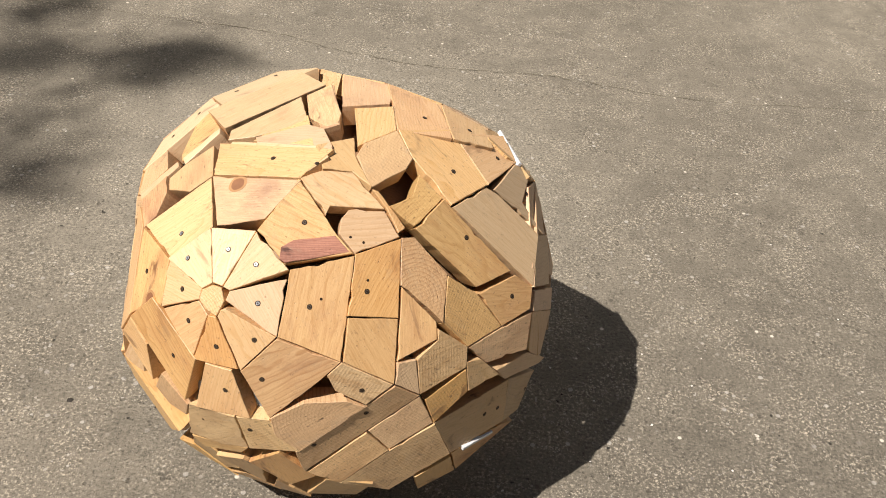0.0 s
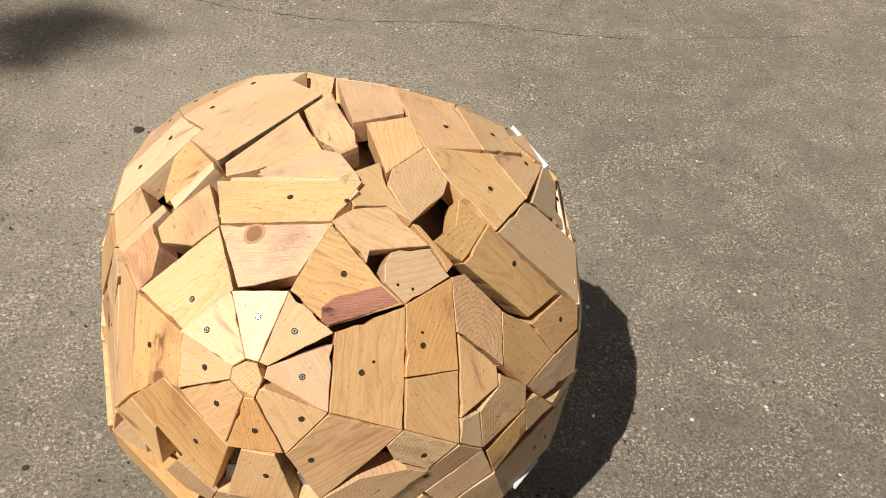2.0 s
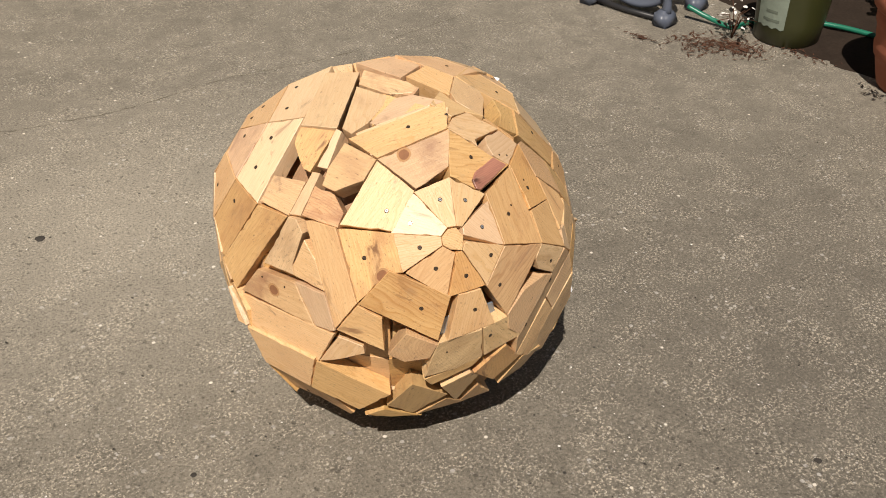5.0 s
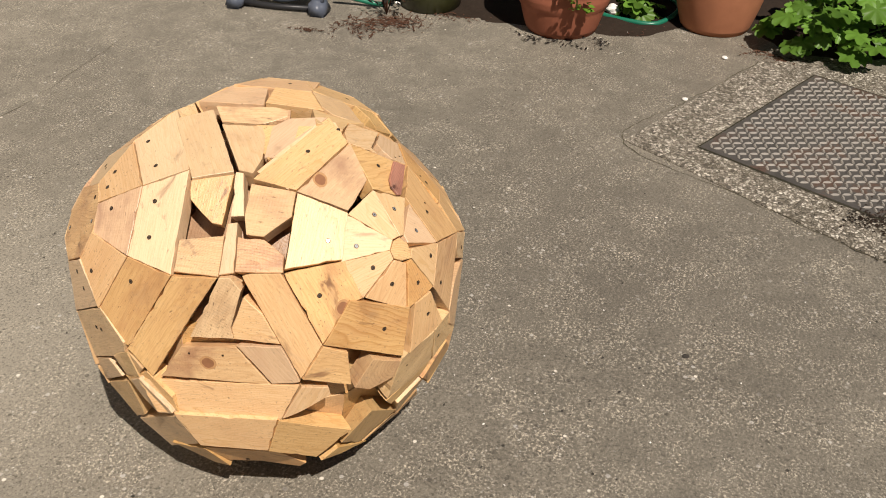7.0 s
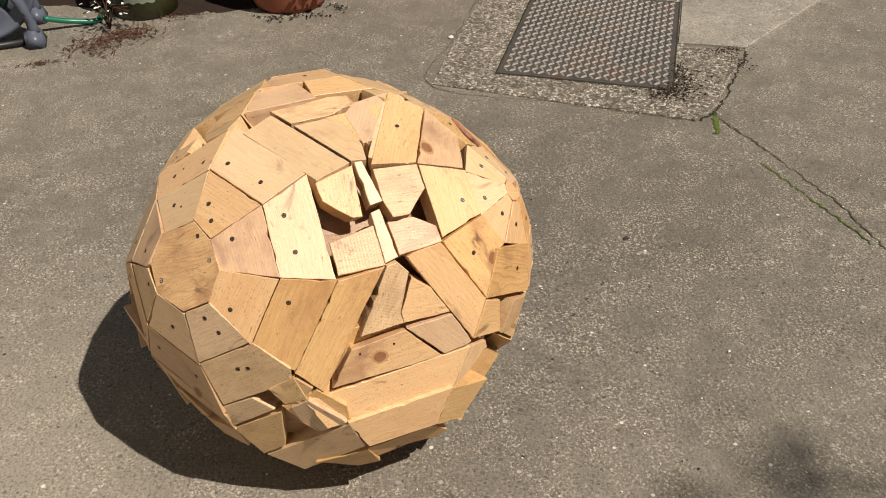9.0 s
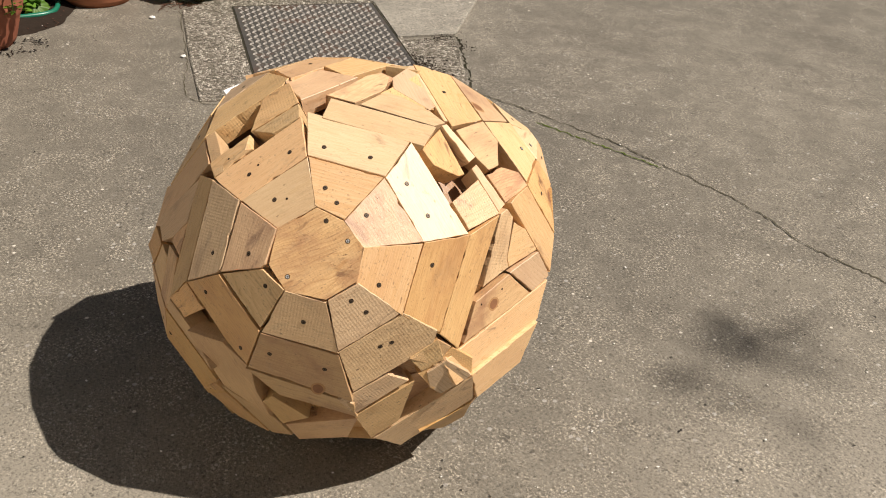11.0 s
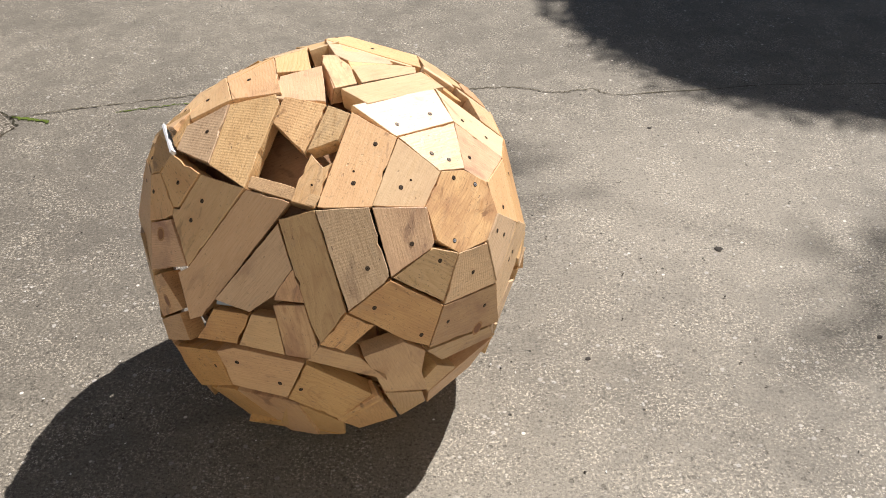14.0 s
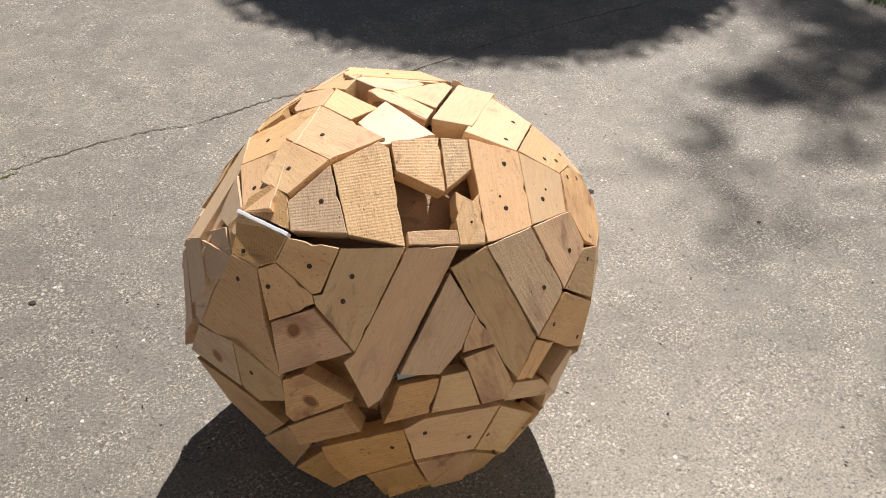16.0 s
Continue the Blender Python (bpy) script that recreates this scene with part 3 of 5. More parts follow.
# ---- inspection cover and its slab ----
slab = tagged(new("pavement_slab", prism([(1.375, 0.979), (1.147, 0.574), (0.941, 0.191), (1.019, 0.087), (1.185, -0.016), (1.285, -0.088), (1.429, -0.171), (1.467, -0.067), (1.494, 0.026), (1.748, -0.077), (1.992, -0.179), (2.156, -0.044), (2.298, 0.132), (2.362, 0.371), (2.238, 0.619), (1.762, 0.825)], -0.05, 0.007, "slab", ROUGH_CONCRETE, 0.006)),
              "rough exposed-aggregate concrete surround of a steel cover", "slab", kind="structure")
tagged(new("pavement_pale", prism([(1.446, -0.196), (1.50, -0.067), (1.535, 0.030), (1.74, -0.054), (1.945, -0.137), (2.06, -0.10), (2.521, -0.168), (2.964, -0.436), (2.75, -1.141), (1.92, -0.78)], -0.05, 0.012, "pale_slab", PALE_CONCRETE, 0.005)),
       "pale smooth concrete slab beside the steel cover", "slab", kind="structure")
crack([(1.482, 0.037), (1.467, -0.067), (1.429, -0.181), (1.285, -0.098), (1.174, -0.026), (1.008, 0.087), (0.941, 0.18)], 0.006, DARK_CRACK, "crack_slab", "wide dark crack along the broken slab edge")
crack([(0.941, 0.191), (1.147, 0.585), (1.375, 0.989), (1.762, 0.835), (2.238, 0.629)], 0.0022, DIRT_CRACK, "crack_joint", "thin dirty joint round the slab")
crack([(0.842, 0.159), (0.897, 0.134), (0.975, 0.118)], 0.010, MOSS, "moss_line", "green moss growing in the crack")
crack([(0.644, 0.102), (0.50, 0.07), (0.42, 0.05), (0.30, 0.02), (0.18, 0.0)], 0.004, MOSS, "moss_line", "thin green moss growing in the crack")
COVER = [Vector((1.41, 0.741)), Vector((1.161, 0.191)), Vector((1.925, -0.117)), Vector((2.163, 0.422))]
cover = thing("inspection_cover", *(sum(COVER, Vector((0, 0))) / 4), 0.007, "rusty steel tread-plate cover set in rough concrete", "metal cover")
hub = sum(COVER, Vector((0, 0))) / 4
part("plate", prism([c - hub for c in COVER], -0.004, 0.004, "plate", PLATE, 0.002), cover)
rim = bmesh.new()
for k in range(4):
    a, b = COVER[k] - hub, COVER[(k + 1) % 4] - hub
    oa, ob_ = a * 1.022, b * 1.022
    ring = [rim.verts.new((p.x, p.y, z)) for p, z in ((a * 1.004, 0.002), (b * 1.004, 0.002), (ob_, 0.002), (oa, 0.002))]
    rim.faces.new(ring)
bmesh.ops.recalc_face_normals(rim, faces=rim.faces[:])
part("frame", finish(rim, "frame", DARK_CRACK), cover, label="dirt-filled frame gap")
tread = bmesh.new()
for i in range(1, 24):
    for j in range(1, 31):
        u, v = i / 24, j / 31
        p = (COVER[0].lerp(COVER[1], u)).lerp(COVER[3].lerp(COVER[2], u), v) - hub
        turn = math.atan2((COVER[1] - COVER[0]).y, (COVER[1] - COVER[0]).x) + radians(45 if (i + j) % 2 else -45)
        c, s = math.cos(turn), math.sin(turn)
        ring = [tread.verts.new((p.x + c * x - s * y, p.y + s * x + c * y, 0.004)) for x, y in ((-0.0145, 0), (-0.006, -0.0040), (0.006, -0.0040), (0.0145, 0), (0.006, 0.0040), (-0.006, 0.0040))]
        high = [tread.verts.new((q.co.x * 0.62 + p.x * 0.38, q.co.y * 0.62 + p.y * 0.38, 0.0085)) for q in ring]
        for k in range(6):
            tread.faces.new((ring[k], ring[(k + 1) % 6], high[(k + 1) % 6], high[k]))
        tread.faces.new(high)
tagged(part("tread", finish(tread, "tread", TREAD), cover), "raised lozenge tread", kind="stuff")

# ---- planting bed ----
# the edge reaches forward by the pots to cover their shade on the concrete
bed_line = [(2.50, 3.72), (2.48, 2.85), (2.40, 2.33), (2.24, 2.12), (2.19, 1.81), (2.22, 1.55), (2.27, 1.13), (2.44, 0.97), (2.513, 0.682), (2.36, 0.516), (2.496, 0.122), (3.181, -0.052)]
bed = bmesh.new()
rows = []
for k, p in enumerate(smooth_path([(x, y, 0) for x, y in bed_line], 10)):
    row = []
    for j in range(14):
        q = p + Vector((0.10 * j ** 1.25, 0.02 * j, 0))
        q.z = -0.004 if j == 0 else 0.006 + 0.014 * noise.noise(q * 11) + 0.012 * min(j, 3) / 3
        row.append(bed.verts.new(q))
    rows.append(row)
for a, b in zip(rows, rows[1:]):
    for j in range(13):
        bed.faces.new((a[j], b[j], b[j + 1], a[j + 1]))
bmesh.ops.recalc_face_normals(bed, faces=bed.faces[:])
tagged(new("ground_bed", finish(bed, "bed", SOIL, True)), "bare soil bed along the edge of the yard, darkened for shade", "soil", kind="structure")


def scatter(name, label, spots, count, size, material, seed, z=0.004, flat=0.25, long=3.0):
    """Loose crumbs: small bent slivers strewn round the spots (x, y, spread along x, spread along y)."""
    rng = random.Random(seed)
    bm = bmesh.new()
    for k in range(count):
        x, y, sx, sy = spots[k % len(spots)]
        p = Vector((rng.gauss(x, sx), rng.gauss(y, sy), z + rng.random() * 0.004))
        length, width = size * rng.uniform(0.4, 1.3), size * rng.uniform(0.5, 1.2) / long
        a = rng.uniform(0, 6.3)
        d, s = Vector((math.cos(a), math.sin(a), rng.uniform(-flat, flat))), Vector((-math.sin(a), math.cos(a), rng.uniform(-flat, flat)))
        up = Vector((0, 0, width * 0.6))
        v = [bm.verts.new(p + q) for q in (-d * length, -s * width, d * length, s * width, up, -up * 0.4)]
        for f in ((0, 1, 4), (1, 2, 4), (2, 3, 4), (3, 0, 4), (1, 0, 5), (2, 1, 5), (3, 2, 5), (0, 3, 5)):
            bm.faces.new([v[q] for q in f])
    return tagged(new(name, finish(bm, name, material)), label, "debris", kind="stuff")


scatter("leaf_litter", "dry reddish brown leaf litter swept on the concrete", [(1.949, 2.172, 0.05, 0.07), (2.038, 2.12, 0.05, 0.06), (2.061, 2.048, 0.04, 0.05)], 420, 0.019, LITTER, 3, long=6.5)
scatter("leaf_litter", "small streak of dry litter on the concrete", [(1.826, 2.358, 0.012, 0.035)], 60, 0.009, LITTER, 4)
scatter("leaf_litter", "brown crumbs of litter at the edge of the soil", [(2.205, 1.893, 0.03, 0.09), (2.399, 1.189, 0.05, 0.08), (2.315, 0.619, 0.03, 0.05), (2.272, 0.546, 0.03, 0.03)], 320, 0.010, LITTER, 5)
scatter("wilted_leaves", "black shrivelled leaves lying round the pot", [(2.10, 1.49, 0.025, 0.05), (2.10, 1.37, 0.015, 0.05), (2.17, 1.25, 0.03, 0.03)], 70, 0.013, WILTED, 6)
scatter("grit", "pale grit scattered over the concrete yard", [(-0.2, 1.4, 1.6, 1.6), (0.6, 0.8, 1.2, 1.0), (-1.0, 0.8, 0.8, 0.9)], 420, 0.0035, CHIP, 7, 0.001, 0.3, 1.3)
scatter("grit", "dark crumbs scattered over the concrete yard", [(-0.2, 1.4, 1.7, 1.7), (0.5, 0.9, 1.2, 1.2)], 300, 0.004, GUM, 8, 0.001, 0.3, 1.5)


def lump(name, label, category, x, y, size, material, squash=0.6, seed=1):
    bm = bmesh.new()
    bmesh.ops.create_icosphere(bm, subdivisions=3, radius=size)
    for v in bm.verts:
        v.co *= 1 + 0.35 * noise.noise(v.co / size * 1.3 + Vector((seed, 0, 0)))
        v.co.z *= squash
    low = min(v.co.z for v in bm.verts)
    ob = new(name, finish(bm, name, material))
    ob.location = (x, y, -low * 0.92)
    return tagged(ob, label, category)


lump("white_stone", "white angular stone lying beside the green hose", "stone", 2.508, 1.262, 0.03, CHIP, 0.8, 3)
lump("stone_chip", "small white chip lying on the concrete", "stone", 2.215, 0.759, 0.012, CHIP, 0.4, 5)
lump("stone_chip", "small white chip lying on the steel cover slab", "stone", 1.77, 0.845, 0.010, CHIP, 0.5, 6)
for x, y, s, k in ((-0.60, 2.41, 0.013, 1), (-1.10, 0.99, 0.010, 2), (0.33, 0.62, 0.008, 3), (-1.06, 0.32, 0.007, 4), (-1.37, 1.36, 0.006, 5), (-0.70, 1.40, 0.006, 6)):
    lump("trodden_gum", "dark flattened gum spot stuck to the concrete", "gum", x, y, s, GUM, 0.12, k)


scatter("dirt_crumbs", "black dirt gathered at the corner of the steel cover", [(1.17, 0.17, 0.05, 0.035), (1.27, 0.12, 0.06, 0.03), (1.14, 0.23, 0.03, 0.04)], 420, 0.006, SOIL, 21, 0.008, 0.3, 1.6)
scatter("dirt_crumbs", "black dirt lying along the wide crack", [(1.35, -0.13, 0.05, 0.02), (1.44, -0.1, 0.015, 0.06)], 160, 0.005, SOIL, 22, 0.006, 0.3, 1.6)

# ---- pots ----
def leaf_blade(name, material, length, width, lobes=0):
    """One leaf, lying along x from its stalk; lobes: a round leaf with that many scallops."""
    bm = bmesh.new()
    if lobes:
        n = lobes * 6
        edge = []
        for k in range(n + 1):
            a = radians(-160 + 320 * k / n)
            r = length * (0.80 + 0.20 * abs(math.cos(lobes * math.pi * k / n)) ** 0.6 * (1 if k % (n // lobes) else 0.55)) * (0.75 + 0.25 * math.cos(a / 2))
            edge.append(bm.verts.new((length * 0.25 + r * math.cos(a), r * math.sin(a), 0.10 * length * math.cos(lobes * a) - 0.18 * r)))
        hub_ = bm.verts.new((length * 0.2, 0, 0))
        for a, b in zip(edge, edge[1:]):
            bm.faces.new((hub_, a, b))
    else:
        mids = [bm.verts.new((length * t, 0, 0.25 * length * t * (1 - t) - 0.1 * length * t)) for t in (0, 0.25, 0.55, 0.8, 1)]
        for side in (1, -1):
            outer = [bm.verts.new((length * t, side * width * w, 0.08 * width + 0.2 * length * t * (1 - t) - 0.1 * length * t)) for t, w in ((0.25, 0.40), (0.55, 0.5), (0.8, 0.3))]
            line = [mids[0], *outer, mids[4]]
            for k in range(4):
                face = [mids[k], line[k], line[k + 1], mids[k + 1]]
                face = [v for j, v in enumerate(face) if v not in face[:j]]
                if len(face) > 2:
                    bm.faces.new(face if side < 0 else face[::-1])
    return finish(bm, name, material, True)


SMALL_LEAF, ROUND_LEAF = leaf_blade("small_leaf", HERB, 0.024, 0.016), leaf_blade("mallow_leaf", MALLOW, 0.055, 0, 7)


def sprig(parent, x, y, z, count, reach, seed, droop=0.3, leaf=SMALL_LEAF, size=(0.7, 1.4)):
    """Leaves on short stalks round a point of the plant, each leaf an object on one shared mesh."""
    rng = random.Random(seed)
    for k in range(count):
        a, b = rng.uniform(0, 2 * math.pi), rng.uniform(-0.5, 1.0)
        r = reach * rng.random() ** 0.5
        p = (x + r * math.cos(a), y + r * math.sin(a), z + reach * b * 0.7 - droop * r)
        part("leaf", leaf, parent, pose(*p, rng.uniform(-25, 25), rng.uniform(-30, 40), math.degrees(a) + rng.uniform(-50, 50)) @ Matrix.Scale(rng.uniform(*size), 4))


def terracotta_pot(x, y, foot, top, height, material, label, groove):
    pot = thing("flower_pot", x, y, 0.0, label, "flower pot", "pots along the bed")
    grow = lambda t: foot + (top - foot) * (1 - (1 - t) ** 1.7)
    profile = [(foot * 0.96, 0.0), (foot, 0.012)]
    for k in range(1, 25):
        t = k / 25
        r = grow(t)
        if any(abs(t - g) < 0.025 for g in groove):
            r += 0.006
        profile.append((r, height * 0.84 * t))
    body_top = grow(24 / 25)
    profile += [(body_top + 0.004, height * 0.84), (body_top - 0.012, height * 0.84), (body_top - 0.03, height * 0.60), (0.02, height * 0.60)]
    part("body", lathe(profile, "body", material, 48), pot)
    lip = [(body_top - 0.01, height * 0.80), (body_top + 0.014, height * 0.805), (body_top + 0.024, height * 0.84), (body_top + 0.026, height * 0.95), (body_top + 0.018, height), (body_top - 0.004, height), (body_top - 0.010, height * 0.86)]
    part("rim", lathe(lip, "rim", material, 48), pot, label="thick rolled rim")
    part("soil", lathe([(body_top - 0.014, height * 0.80), (body_top * 0.5, height * 0.83), (0.001, height * 0.84)], "soil", SOIL, 30, 0.02), pot, label="dark potting soil")
    return pot


pot_a = terracotta_pot(2.28, 1.43, 0.142, 0.203, 0.36, TERRACOTTA, "dark red terracotta pot with grooves and a trailing herb", (0.42, 0.47, 0.52, 0.80, 0.86))
pot_b = terracotta_pot(2.557, 0.845, 0.138, 0.198, 0.35, OLD_TERRACOTTA, "weathered orange terracotta pot standing at the bed", (0.78,))
pot_c = terracotta_pot(2.973, 1.056, 0.110, 0.165, 0.31, TERRACOTTA, "dark terracotta pot standing in shade behind others", (0.6,))
herb = thing("trailing_herb", 2.225, 1.365, 0.285, "bright green small-leaved herb trailing over the pot rim", "plant")
part("stem", tube(smooth_path([(0.10, 0.04, 0.0), (0.03, 0.02, 0.09), (-0.11, -0.02, 0.09), (-0.15, -0.03, -0.03), (-0.14, -0.035, -0.13)], 5), 0.0028, "stem", STALK, 6), herb)
for k, (dx, dy, dz, c, r) in enumerate(((-0.14, -0.03, 0.05, 46, 0.07), (-0.15, -0.04, -0.05, 42, 0.055), (-0.14, 0.02, 0.0, 30, 0.05), (-0.14, -0.05, -0.12, 26, 0.035), (-0.10, 0.06, 0.08, 30, 0.06), (-0.05, -0.02, 0.12, 34, 0.08))):
    sprig(herb, dx, dy, dz, c, r, 20 + k)
herb_b = thing("potted_seedling", 2.557, 0.845, 0.265, "small bright green seedling in the orange pot", "plant")
part("stem", tube([(0, 0, 0), (0.01, 0, 0.05), (-0.04, 0.02, 0.10)], 0.002, "stem", STALK, 6), herb_b)
sprig(herb_b, -0.06, 0.02, 0.08, 30, 0.07, 40)


def mallow(x, y, spread, count, seed, tall, label):
    plant = thing("mallow_plant", x, y, 0.01, label, "plant")
    rng = random.Random(seed)
    for k in range(count):
        a, r = rng.uniform(0, 2 * math.pi), spread * rng.random() ** 0.55
        z = tall * (0.25 + 0.75 * rng.random()) * (1.15 - 0.6 * r / spread)
        tip = Vector((r * math.cos(a), r * math.sin(a), z))
        if k % 3 == 0:
            part("stem", tube(smooth_path([(0.2 * tip.x, 0.2 * tip.y, 0.0), (0.55 * tip.x, 0.55 * tip.y, 0.6 * z), tuple(tip)], 3), 0.003, "stem", STALK, 5), plant)
        part("leaf", ROUND_LEAF, plant, pose(*tip, rng.uniform(-30, 30), rng.uniform(-10, 50), math.degrees(a) + rng.uniform(-40, 40)) @ Matrix.Scale(rng.uniform(0.6, 1.35), 4))
    return plant


mallow(2.50, 0.37, 0.27, 100, 3, 0.34, "bright green mallow with round scalloped leaves beside the cover")
mallow(2.72, 0.16, 0.25, 60, 4, 0.36, "bright green mallow with round scalloped leaves in the bed")
mallow(2.861, 1.325, 0.20, 40, 5, 0.30, "green mallow growing between the terracotta pots")
mallow(3.0, 1.812, 0.25, 45, 6, 0.30, "green mallow growing behind the pots")
mallow(2.509, 1.169, 0.07, 16, 7, 0.10, "low green seedlings beside the green hose")

# olive bucket with a faded label
bucket = thing("plastic_bucket", 2.315, 2.015, 0.0, "olive green plastic bucket with a faded pale label", "bucket", turn=0)
part("body", lathe([(0.118, 0.0), (0.128, 0.006), (0.136, 0.10), (0.148, 0.27), (0.152, 0.30), (0.158, 0.305), (0.158, 0.32), (0.147, 0.32), (0.140, 0.26), (0.02, 0.24)], "body", OLIVE, 44), bucket)
patch = bmesh.new()
grid = [[patch.verts.new(((0.1310 + 0.075 * z) * math.cos(radians(a)), (0.1310 + 0.075 * z) * math.sin(radians(a)), z + 0.004 * math.sin(a * 0.4))) for a in range(-208, -152, 4)] for z in (0.075, 0.12, 0.17, 0.22, 0.25)]
for a, b in zip(grid, grid[1:]):
    for k in range(len(a) - 1):
        patch.faces.new((a[k], a[k + 1], b[k + 1], b[k]))
part("label", finish(patch, "label", LABEL, True), bucket, label="faded pale paper label")
for z, wide in ((0.10, 30), (0.135, 22), (0.20, 34)):
    bar = bmesh.new()
    lines = [[bar.verts.new(((0.1322 + 0.075 * h) * math.cos(radians(a)), (0.1322 + 0.075 * h) * math.sin(radians(a)), h)) for a in range(-180 - wide // 2, -180 + wide // 2 + 1, 3)] for h in (z, z + 0.011)]
    for k in range(len(lines[0]) - 1):
        bar.faces.new((lines[0][k], lines[0][k + 1], lines[1][k + 1], lines[1][k]))
    part("label_bar", finish(bar, "label_bar", LABEL_BAR), bucket)
dead = thing("dead_plant", 2.125, 2.14, 0.0, "withered pale plant leaning by the olive bucket", "plant")
rng = random.Random(9)
for k in range(9):
    a = rng.uniform(0, 6.3)
    part("stem", tube([(0, 0, 0), (0.03 * math.cos(a), 0.03 * math.sin(a), 0.09), (0.10 * math.cos(a), 0.09 * math.sin(a), rng.uniform(0.06, 0.14))], 0.0020, "stem", LITTER, 5), dead)
PALE_LEAF = leaf_blade("withered_leaf", CHIP, 0.022, 0.016)
sprig(dead, 0.0, 0.0, 0.12, 22, 0.09, 55, leaf=PALE_LEAF, size=(0.5, 1.0))
DARK_LEAF = leaf_blade("dry_leaf", WILTED, 0.024, 0.016)
sprig(dead, 0.02, -0.02, 0.05, 30, 0.09, 56, leaf=DARK_LEAF)

# ---- hose reel and hose ----
reel = thing("hose_reel", 2.125, 2.597, 0.0, "blue-grey plastic hose reel cart with green hose", "hose reel", turn=8)


def reel_disc():
    """A side disc with six rounded windows and a raised rim."""
    bm = bmesh.new()
    n = 72
    bands = [(0.035, 0.012), (0.085, 0.010), (0.165, 0.006), (0.20, 0.006), (0.205, 0.016), (0.222, 0.016), (0.225, 0.0)]
    rings = [[bm.verts.new((x, r * math.cos(2 * math.pi * k / n), r * math.sin(2 * math.pi * k / n))) for k in range(n)] for r, x in bands]
    for j, (a, b) in enumerate(zip(rings, rings[1:])):
        for k in range(n):
            if j == 1 and k % 12 in (2, 3, 4, 5, 6, 7, 8, 9):
                continue
            bm.faces.new((a[k], a[(k + 1) % n], b[(k + 1) % n], b[k]))
    bm.faces.new(rings[0])
    bmesh.ops.recalc_face_normals(bm, faces=bm.faces[:])
    whole = bmesh.ops.solidify(bm, geom=bm.faces[:], thickness=0.006)
    return finish(bm, "side_disc", REEL, True)


for x in (-0.085, 0.085):
    part("side_disc", reel_disc(), reel, pose(x, 0, 0.245, 0, 0, 180 if x < 0 else 0))
part("drum", lathe([(0.10, -0.08), (0.10, 0.08)], "drum", BLACK, 30), reel, pose(0, 0, 0.245, 0, 90, 0))
for k in range(5):
    ring = [(-0.055 + 0.0275 * k, 0.125 * math.cos(a), 0.125 * math.sin(a)) for a in (2 * math.pi * j / 40 for j in range(41))]
    part("hose_turn", tube(ring, 0.0125, "hose_turn", HOSE, 10), reel, pose(0, 0, 0.245), "green hose wound on the drum")
for y in (-0.185, 0.185):
    for x in (-0.13, 0.13):
        boot = bmesh.new()
        bmesh.ops.create_cube(boot, size=1.0, matrix=Matrix.Diagonal((0.115, 0.078, 0.062, 1)))
        for v in boot.verts:
            if v.co.z > 0:
                v.co.x *= 0.72
                v.co.y *= 0.72
                v.co.y -= math.copysign(0.012, y)
        bmesh.ops.bevel(boot, geom=boot.edges[:], offset=0.012, segments=3, affect="EDGES")
        part("foot", finish(boot, "foot", REEL, True), reel, pose(x, y, 0.031), "rounded dark grey foot")
    part("leg", tube(smooth_path([(-0.13, y, 0.045), (-0.12, y * 0.85, 0.16), (-0.11, y * 0.35, 0.30), (-0.105, y * 0.1, 0.42)], 5), 0.019, "leg", REEL, 12), reel)
    part("leg", tube(smooth_path([(0.13, y, 0.045), (0.12, y * 0.85, 0.16), (0.11, y * 0.35, 0.30), (0.105, y * 0.1, 0.42)], 5), 0.019, "leg", REEL, 12), reel)
part("base_rail", tube([(-0.13, -0.185, 0.02), (-0.135, 0.0, 0.014), (-0.13, 0.185, 0.02)], 0.012, "base_rail", BLACK, 10), reel, label="black lower rail")
hose = new("garden_hose", tube(smooth_path([(2.135, 2.379, 0.06), (2.169, 2.297, 0.03), (2.203, 2.193, 0.012), (2.324, 2.173, 0.012), (2.502, 1.966, 0.03), (2.571, 1.676, 0.03), (2.573, 1.5, 0.03), (2.475, 1.324, 0.014), (2.437, 1.189, 0.012), (2.455, 1.065, 0.012), (2.621, 1.003, 0.03), (2.73, 1.086, 0.04), (2.696, 1.221, 0.04), (2.86, 1.408, 0.04)], 8), 0.0105, "garden_hose", HOSE, 12))
tagged(hose, "dark green garden hose lying round the pots", "hose")


# ---- trees whose shade falls on the yard ----
def over(x, y, h):
    """The place at height h whose shadow falls at x, y."""
    return Vector((x, y, h)) - h * SHADE


def leaves(name, spots, material, seed, parent):
    """A crown: leaf by leaf round each spot (place, spread, count, leaf size)."""
    rng = random.Random(seed)
    verts, faces = [], []
    for p, spread, count, size in spots:
        for k in range(count):
            q = p + Vector((rng.gauss(0, 1), rng.gauss(0, 1), rng.gauss(0, 1))) * spread * 0.5
            a = Vector((rng.gauss(0, 1), rng.gauss(0, 1), rng.gauss(0, 1))).normalized() * size
            b = a.cross(Vector((rng.gauss(0, 1), rng.gauss(0, 1), rng.gauss(0, 1)))).normalized() * size * 0.45
            n = len(verts)
            verts += [q - a, q + b, q + a, q - b]
            faces.append((n, n + 1, n + 2, n + 3))
    me = bpy.data.meshes.new(name)
    me.from_pydata(verts, [], faces)
    me.materials.append(material)
    return part(name, me, parent)


